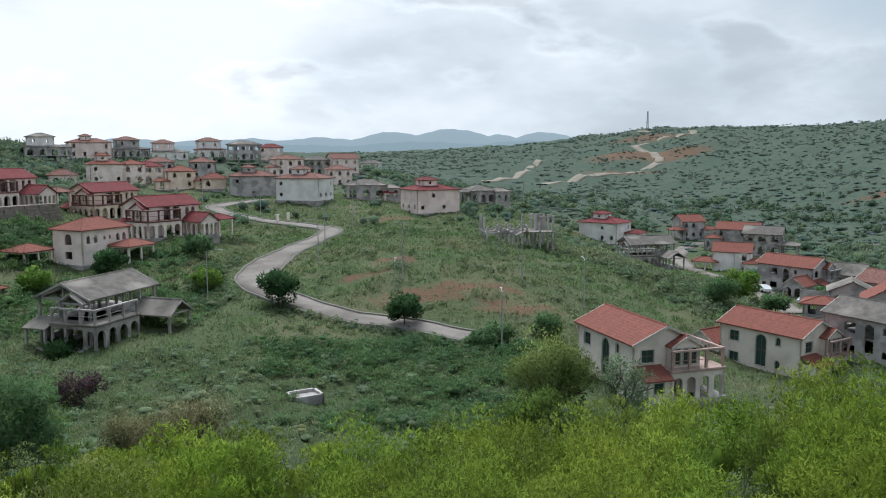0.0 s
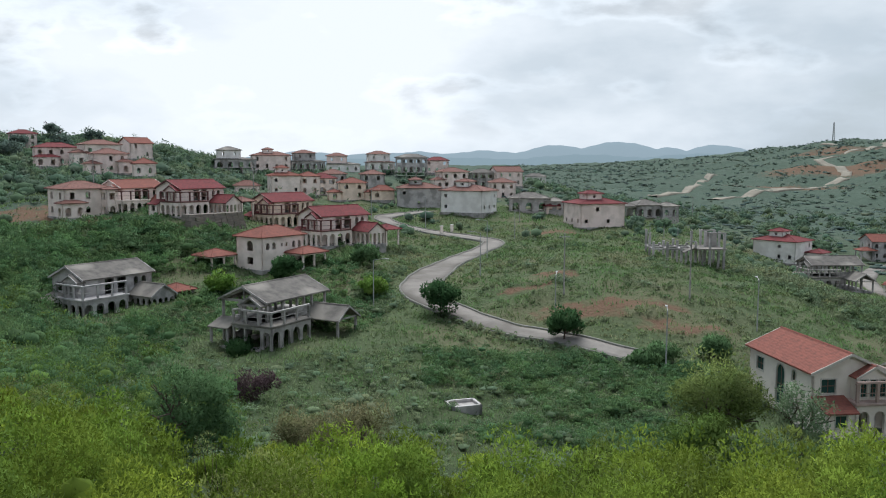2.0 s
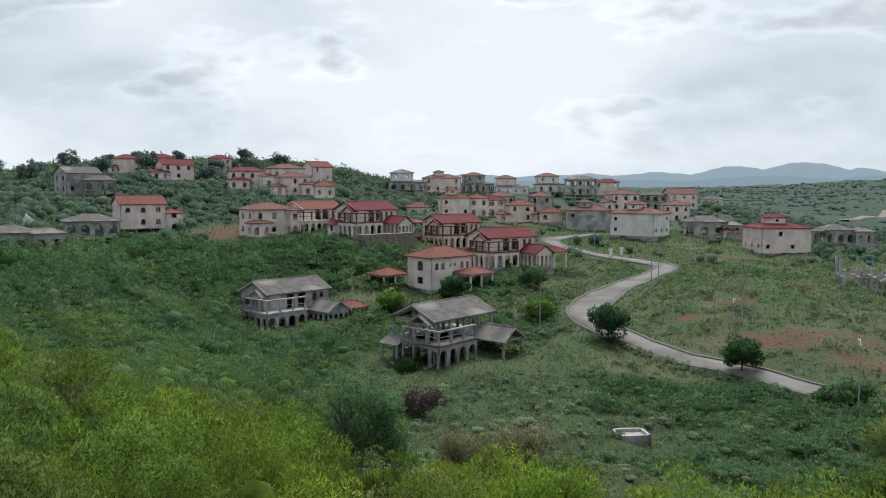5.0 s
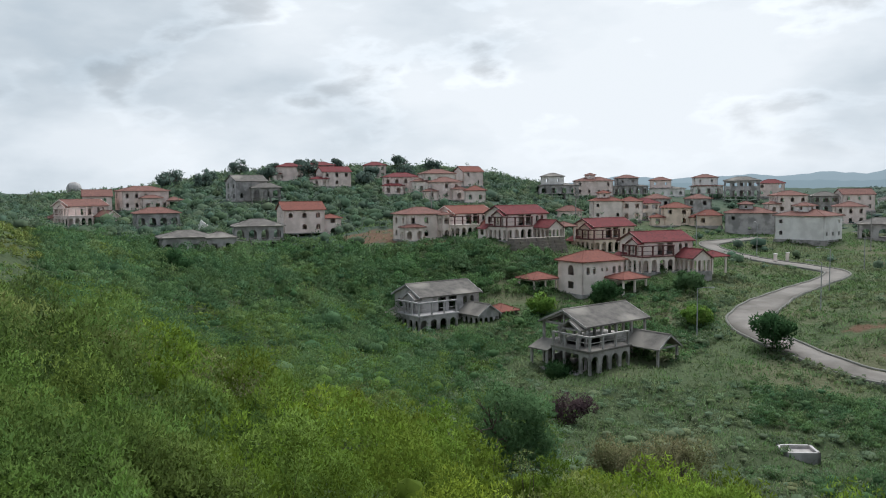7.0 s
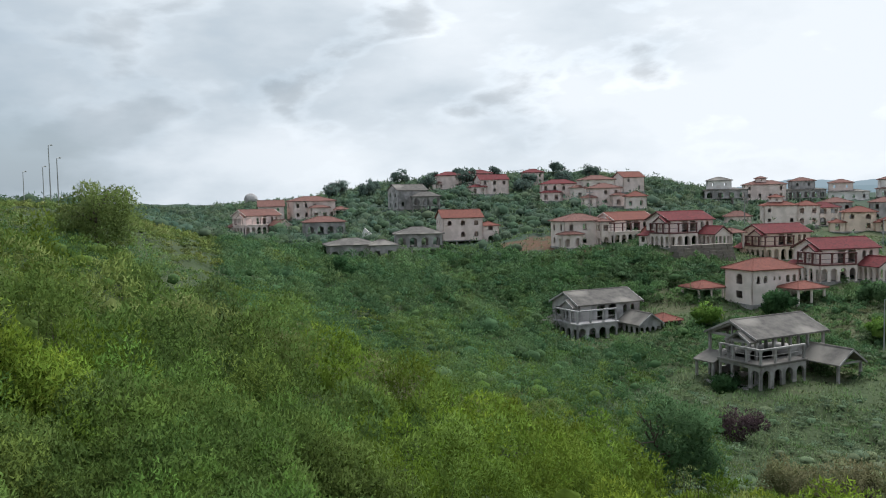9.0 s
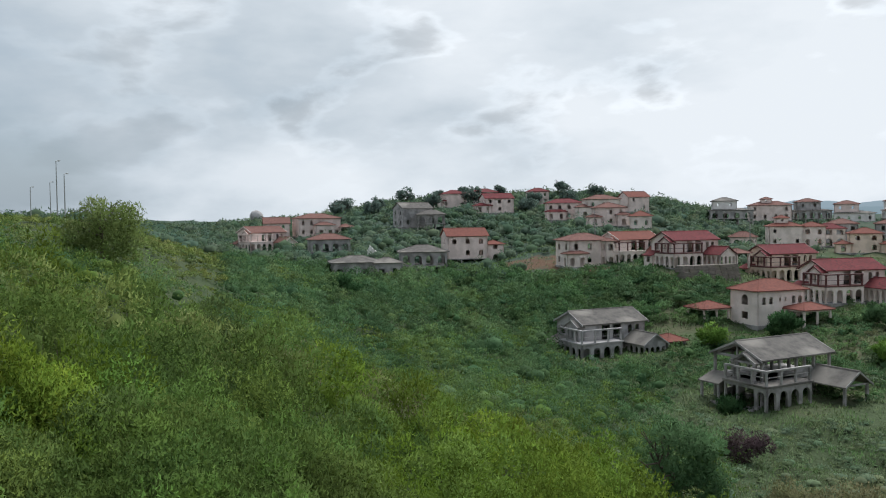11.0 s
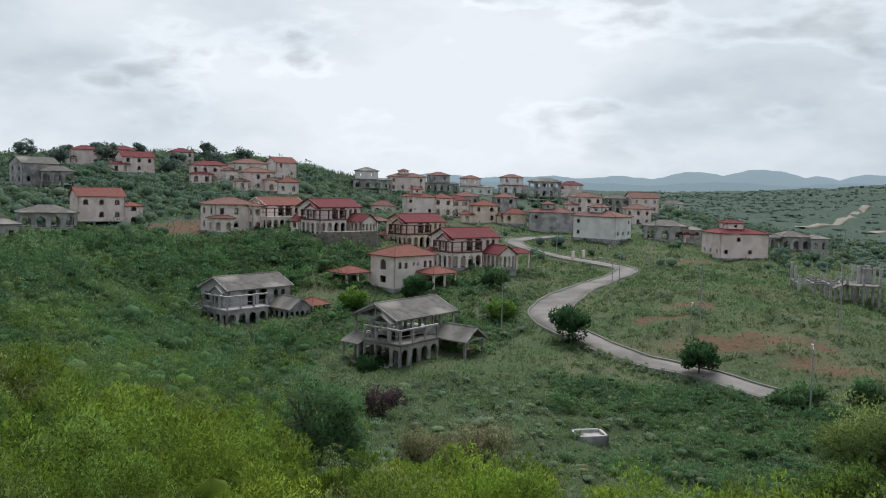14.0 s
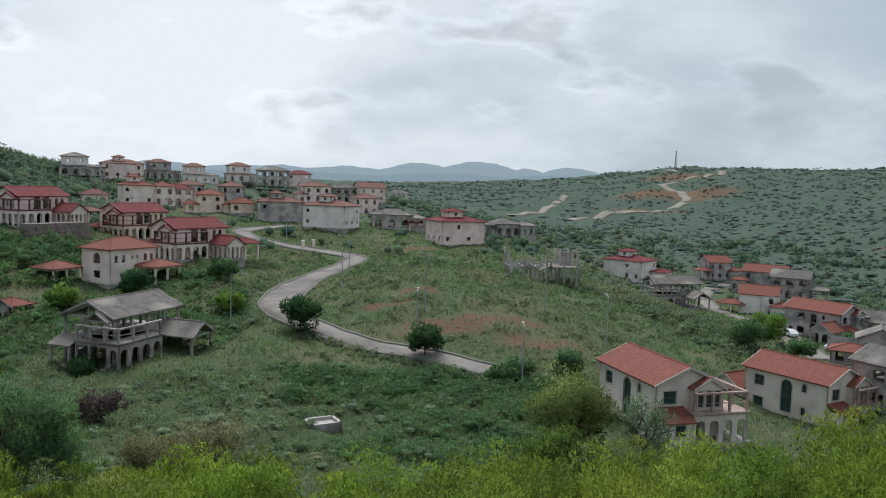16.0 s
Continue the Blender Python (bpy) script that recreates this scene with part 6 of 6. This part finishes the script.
    make_bushes("scrub", x[k], y[k], np.hypot(x[k], y[k]), rng, (0.6, 1.7), "leaf_mid", "green undergrowth between the lower villas", 8, 130, 0.0013, (0.7, 1.1), up=0.4)
    # shrub belt on the east flank of the mound
    n = 900
    f = rng.uniform(0, 1, n)
    x, y = 21 + 27 * f + rng.normal(0, 4.5, n), 176 - 44 * f + rng.normal(0, 6, n)
    k = (house_distance(x, y) > 5.5) & (road_distance(x, y) > 5) & (bumps(x, y, 14.0) > -0.6)
    make_bushes("scrub", x[k], y[k], np.hypot(x[k], y[k]), rng, (0.9, 2.4), "leaf_valley", "light green shrubs along the foot of the mound", 8, 110, 0.0013, (0.65, 1.0), up=0.45)
    # tangled bank below the road, and the road's verge
    x, y, r, az = sample_polar(1500, -17, 13, 64, 99, rng, 1.6)
    k = (house_distance(x, y) > 8) & (road_distance(x, y) > 3.4) & (np.hypot(x + 13.1, y - 73.8) > 7) & (r < 97 - 0.25 * np.abs(az)) & (bumps(x, y, 12.0) > -0.75)
    make_bushes("scrub", x[k], y[k], r[k], rng, (0.7, 1.7), "leaf_mid", "tangled dark green growth on the bank below the road", 8, 150, 0.0013, (0.7, 1.2), up=0.45)
    d = np.gradient(ROAD_LINE, axis=0)
    d /= np.linalg.norm(d, axis=1)[:, None]
    side = np.stack([d[:, 1], -d[:, 0]], 1)
    side[(side * ROAD_LINE).sum(1) > 0] *= -1
    low = np.repeat(ROAD_LINE[ROAD_LINE[:, 1] < 113], 4, axis=0)
    out = np.repeat(side[ROAD_LINE[:, 1] < 113], 4, axis=0) * rng.uniform(1.75, 3.6, len(low))[:, None]
    p = low + out + rng.normal(0, 0.3, low.shape)
    make_bushes("weeds", p[:, 0], p[:, 1], np.hypot(p[:, 0], p[:, 1]), rng, (0.5, 0.95), "leaf_valley", "tall weeds leaning over the road's edge", 5, 90, 0.0012, (0.6, 1.0), up=0.8)
    # weeds close to the ground
    x, y, r, az = sample_polar(9000, -36, 40, 46, 185, rng, 1.4)
    keep = (house_distance(x, y) > 5) & (road_distance(x, y) > 3.6)
    for cx, cy, wx, wy in BARE:
        keep &= ((x - cx) / wx) ** 2 + ((y - cy) / wy) ** 2 > 0.7
    make_bushes("weeds", x[keep], y[keep], r[keep], rng, (0.22, 0.55), "grass", "knee-high weeds and coarse grass tussocks", 3, 36, 0.0011, (1.4, 2.6), spread=0.15, heart=0.2, up=1.0)
    # far slopes
    x, y, r, az = sample_polar(6500, -45, 80, 180, 430, rng, 1.6)
    hd, rd = house_distance(x, y), road_distance(x, y)
    keep = (hd > 8) & (rd > 6) & ((bumps(x, y, 30.0) > -0.1) | (az > 24))
    xa, ya, ra, aa = sample_polar(2600, 24, 72, 185, 380, rng, 1.6)
    ka = (house_distance(xa, ya) > 8) & ~on_bare(xa, ya)
    keep &= ~on_bare(x, y)
    x, y, r = np.append(x[keep], xa[ka]), np.append(y[keep], ya[ka]), np.append(r[keep], ra[ka])
    make_bushes("scrub", x, y, r, rng, (1.4, 4.2), "leaf_slope", "green bushes and trees between the far villas", 6, 46, 0.0014, (0.55, 0.9), spread=0.2, heart=0.6, up=0.5)
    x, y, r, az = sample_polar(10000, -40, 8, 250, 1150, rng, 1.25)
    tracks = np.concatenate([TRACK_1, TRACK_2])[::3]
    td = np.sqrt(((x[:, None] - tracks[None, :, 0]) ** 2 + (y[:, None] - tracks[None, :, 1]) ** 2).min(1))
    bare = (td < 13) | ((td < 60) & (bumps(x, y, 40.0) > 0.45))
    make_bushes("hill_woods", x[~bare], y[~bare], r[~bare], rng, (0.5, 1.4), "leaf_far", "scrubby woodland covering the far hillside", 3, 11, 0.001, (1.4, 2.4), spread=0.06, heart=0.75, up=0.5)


mid_scrub()


def grass_sward():
    rng = np.random.RandomState(44)
    x, y, r, az = sample_polar(230000, -36, 46, 44, 235, rng, 1.4)
    keep = (road_distance(x, y) > 3.2)
    for cx, cy, wx, wy in BARE:
        keep &= (((x - cx) / wx) ** 2 + ((y - cy) / wy) ** 2 > 0.75) | (rng.uniform(0, 1, x.size) < 0.25)
    x, y, r = x[keep], y[keep], r[keep]
    z = land.z(x, y)
    n = x.size
    h = rng.uniform(0.15, 0.5, n) * (1 + 0.5 * bumps(x, y, 9.0) + 0.3 * bumps(x, y, 3.0))
    w = np.clip(0.0009 * r, 0.04, 0.18) * rng.uniform(0.6, 1.3, n)
    a = rng.uniform(0, 6.28, n)
    lx, ly = rng.normal(0, 0.4, n) * h, rng.normal(0, 0.4, n) * h
    base = np.stack([x, y, z - 0.03], 1)
    t = np.stack([np.cos(a) * w, np.sin(a) * w, np.zeros(n)], 1)
    up = np.stack([lx, ly, h], 1)
    v = np.stack([base - t, base + t, base + up], 1).reshape(-1, 3)
    nrm = np.stack([rng.normal(0, 0.22, n), rng.normal(0, 0.22, n), np.ones(n)], 1)
    nrm /= np.linalg.norm(nrm, axis=1)[:, None]
    turn = (np.cross(v[1::3] - v[0::3], v[2::3] - v[0::3]) * nrm).sum(1) < 0
    f = np.arange(n * 3).reshape(-1, 3)
    f[turn] = f[turn][:, [1, 0, 2]]
    v = v[f.ravel()]
    LEAF_NORMALS.append(np.repeat(nrm, 3, axis=0).astype(np.float32))
    straw = np.clip(0.36 + 0.9 * bumps(x, y, 14.0) + 0.5 * bumps(x, y, 4.5) + rng.normal(0, 0.3, n), 0, 1)[:, None]
    tone = (1 - straw) * np.array([0.82, 1.02, 0.8]) + straw * np.array([1.18, 1.05, 1.18])
    leafy("grass", v, np.arange(n * 3).reshape(-1, 3), M["grass"], "rough green and straw-coloured grass on the mound and valley", "grass", tone)


grass_sward()


def tree(name, label, x, y, height, radius, mat, seed, trunk=0.35, leaves=2600, leaf=0.22, puffs=26, z=None, group="trees", category="tree", low=0.54):
    """Tapered trunk with forking limbs and a broken crown of leaf clumps."""
    rng = np.random.RandomState(seed)
    z = ground_z(x, y) - 0.1 if z is None else z
    h = thing(name, label, category, x, y, z, rng.uniform(0, 360), group)
    bm = bmesh.new()
    tips = []

    def limb(p, d, ln, r, depth):
        d = d.normalized()
        q = p + d * ln
        s = d.orthogonal().normalized()
        t = d.cross(s)
        ring = []
        for c, rr in ((p, r), (q, r * 0.6)):
            ring.append([bm.verts.new(c + (s * math.cos(k * 1.0472) + t * math.sin(k * 1.0472)) * rr) for k in range(6)])
        for k in range(6):
            bm.faces.new((ring[0][k], ring[0][(k + 1) % 6], ring[1][(k + 1) % 6], ring[1][k]))
        if depth == 0:
            tips.append(q)
            return
        for k in range(3 if depth > 1 else 2):
            nd = d + Vector(rng.normal(0, 0.6, 3)) + Vector((0, 0, 0.15))
            limb(q, nd, ln * rng.uniform(0.6, 0.85), r * 0.58, depth - 1)

    limb(Vector((0, 0, -0.3)), Vector((rng.normal(0, 0.08), rng.normal(0, 0.08), 1)), height * trunk, height * 0.035, 3)
    part("trunk", bm, M["bark"], h)
    c = np.zeros((puffs, 3))
    for i in range(puffs):
        a, e, k = rng.uniform(0, 6.28), rng.uniform(-0.9, 1.0), rng.uniform(0.4, 0.85)
        c[i] = (radius * k * math.cos(a) * math.sqrt(max(0, 1 - e * e * 0.7)), radius * k * math.sin(a) * math.sqrt(max(0, 1 - e * e * 0.7)), height * low + e * height * (0.92 - low) * k)
    rr = radius * rng.uniform(0.24, 0.46, puffs)
    rad = np.stack([rr, rr, rr * 0.8], 1)
    v, q, idx = leaf_tris(c, rad, max(4, leaves // puffs), np.full(puffs, leaf), rng, 0.7, False, core=np.tile(np.array([[0, 0, height * low * 0.8]]), (puffs, 1)), up=0.55)
    ob = new("crown", leaf_mesh("crown", v, q, M[mat], rng.uniform(0.7, 1.2, puffs)[idx][:, None] * np.ones(3)))
    ob.parent = h
    return h


tree("bush", "round green bush at the roadside", 6.8, 96.6, 2.2, 2.2, "leaf_mid", 90, 0.2, 2200, 0.2, category="bush")
tree("bush", "round green bush at the roadside", 4.6, 95.0, 1.8, 2.0, "leaf_mid", 91, 0.2, 2200, 0.2, category="bush")
tree("bush", "dark green bush growing into the concrete skeleton", -42.6, 87.0, 2.2, 1.9, "leaf_dark", 92, 0.2, 2200, 0.2, category="bush")
dark = "dense dark green broadleaf tree beside the road"
tree("tree", dark, -23.1, 110.6, 5.6, 2.9, "leaf_dark", 1, 0.25, 3600, 0.26)
tree("tree", dark, -5.0, 101.9, 4.6, 2.5, "leaf_dark", 2, 0.28, 3000, 0.24)
tree("tree", "round dark green tree before the orange-roofed villa", -50.8, 121.5, 4.6, 3.0, "leaf_dark", 3, 0.25, 3000, 0.26)
tree("tree", "round dark green bush-like tree beside the villas", -41.5, 134.6, 4.2, 2.6, "leaf_mid", 9, 0.25, 2400, 0.28)
tree("tree", "light green round young tree", -34.5, 116.1, 3.4, 2.2, "leaf_light", 4, 0.25, 2400, 0.24)
tree("tree", "light green round young tree", -58.5, 113.5, 3.6, 2.3, "leaf_light", 5, 0.25, 2400, 0.24)
tree("tree", "spreading green tree beside the lane", 54.0, 142.0, 6.0, 3.4, "leaf_light", 6, 0.35, 4200, 0.24)
tree("tree", "dark green tree beside the lane", 46.0, 131.5, 5.0, 3.0, "leaf_mid", 7, 0.3, 4000, 0.22)
tree("tree", "dark green tree beside the lane", 54.5, 129.0, 3.6, 2.2, "leaf_mid", 8, 0.3, 3600, 0.2)
tree("tree", "dark green tree beside the lane", 68.0, 139.0, 4.0, 2.6, "leaf_mid", 10, 0.3, 2400, 0.3)
tree("bush", "round green bush on the mound", 13.0, 98.5, 3.0, 2.3, "leaf_mid", 11, 0.2, 2400, 0.22, category="bush")
tree("bush", "purple-brown leafless-looking thorn bush", -30.9, 66.0, 3.0, 2.2, "leaf_purple", 12, 0.25, 2600, 0.14, category="bush")
tree("tree", "feathery grey-green tree on the slope below", -22.3, 39.7, 6.9, 2.7, "leaf_mid", 13, 0.3, 9000, 0.12, 54, low=0.46)
tree("bush", "tall dry brownish thorn bush on the slope", -14.6, 44.8, 4.6, 2.4, "leaf_brown", 21, 0.3, 6500, 0.09, 34, category="bush")
tree("bush", "tall dry brownish thorn bush on the slope", -17.6, 44.0, 4.0, 2.1, "leaf_brown", 22, 0.3, 5500, 0.09, 30, category="bush")
tree("tree", "tall green tree before the finished villas", 9.4, 67.5, 9.3, 3.7, "leaf_olive", 14, 0.3, 11000, 0.14, 60)
tree("tree", "tall green tree before the finished villas", 7.0, 62.0, 4.4, 2.6, "leaf_green", 15, 0.3, 6000, 0.14, 36)
tree("tree", "slim grey-green tree before the finished villas", 15.6, 66.0, 8.0, 2.3, "leaf_grey", 16, 0.3, 3000, 0.13, 30)
tree("tree", "bushy green tree on the western brow", -61.5, 24.0, 7.6, 3.0, "leaf_olive", 17, 0.3, 9000, 0.12, 60)
tree("tree", "bushy green tree in the western hollow", -112, 85, 5.0, 3.0, "leaf_dark", 18, 0.25, 2600, 0.3)
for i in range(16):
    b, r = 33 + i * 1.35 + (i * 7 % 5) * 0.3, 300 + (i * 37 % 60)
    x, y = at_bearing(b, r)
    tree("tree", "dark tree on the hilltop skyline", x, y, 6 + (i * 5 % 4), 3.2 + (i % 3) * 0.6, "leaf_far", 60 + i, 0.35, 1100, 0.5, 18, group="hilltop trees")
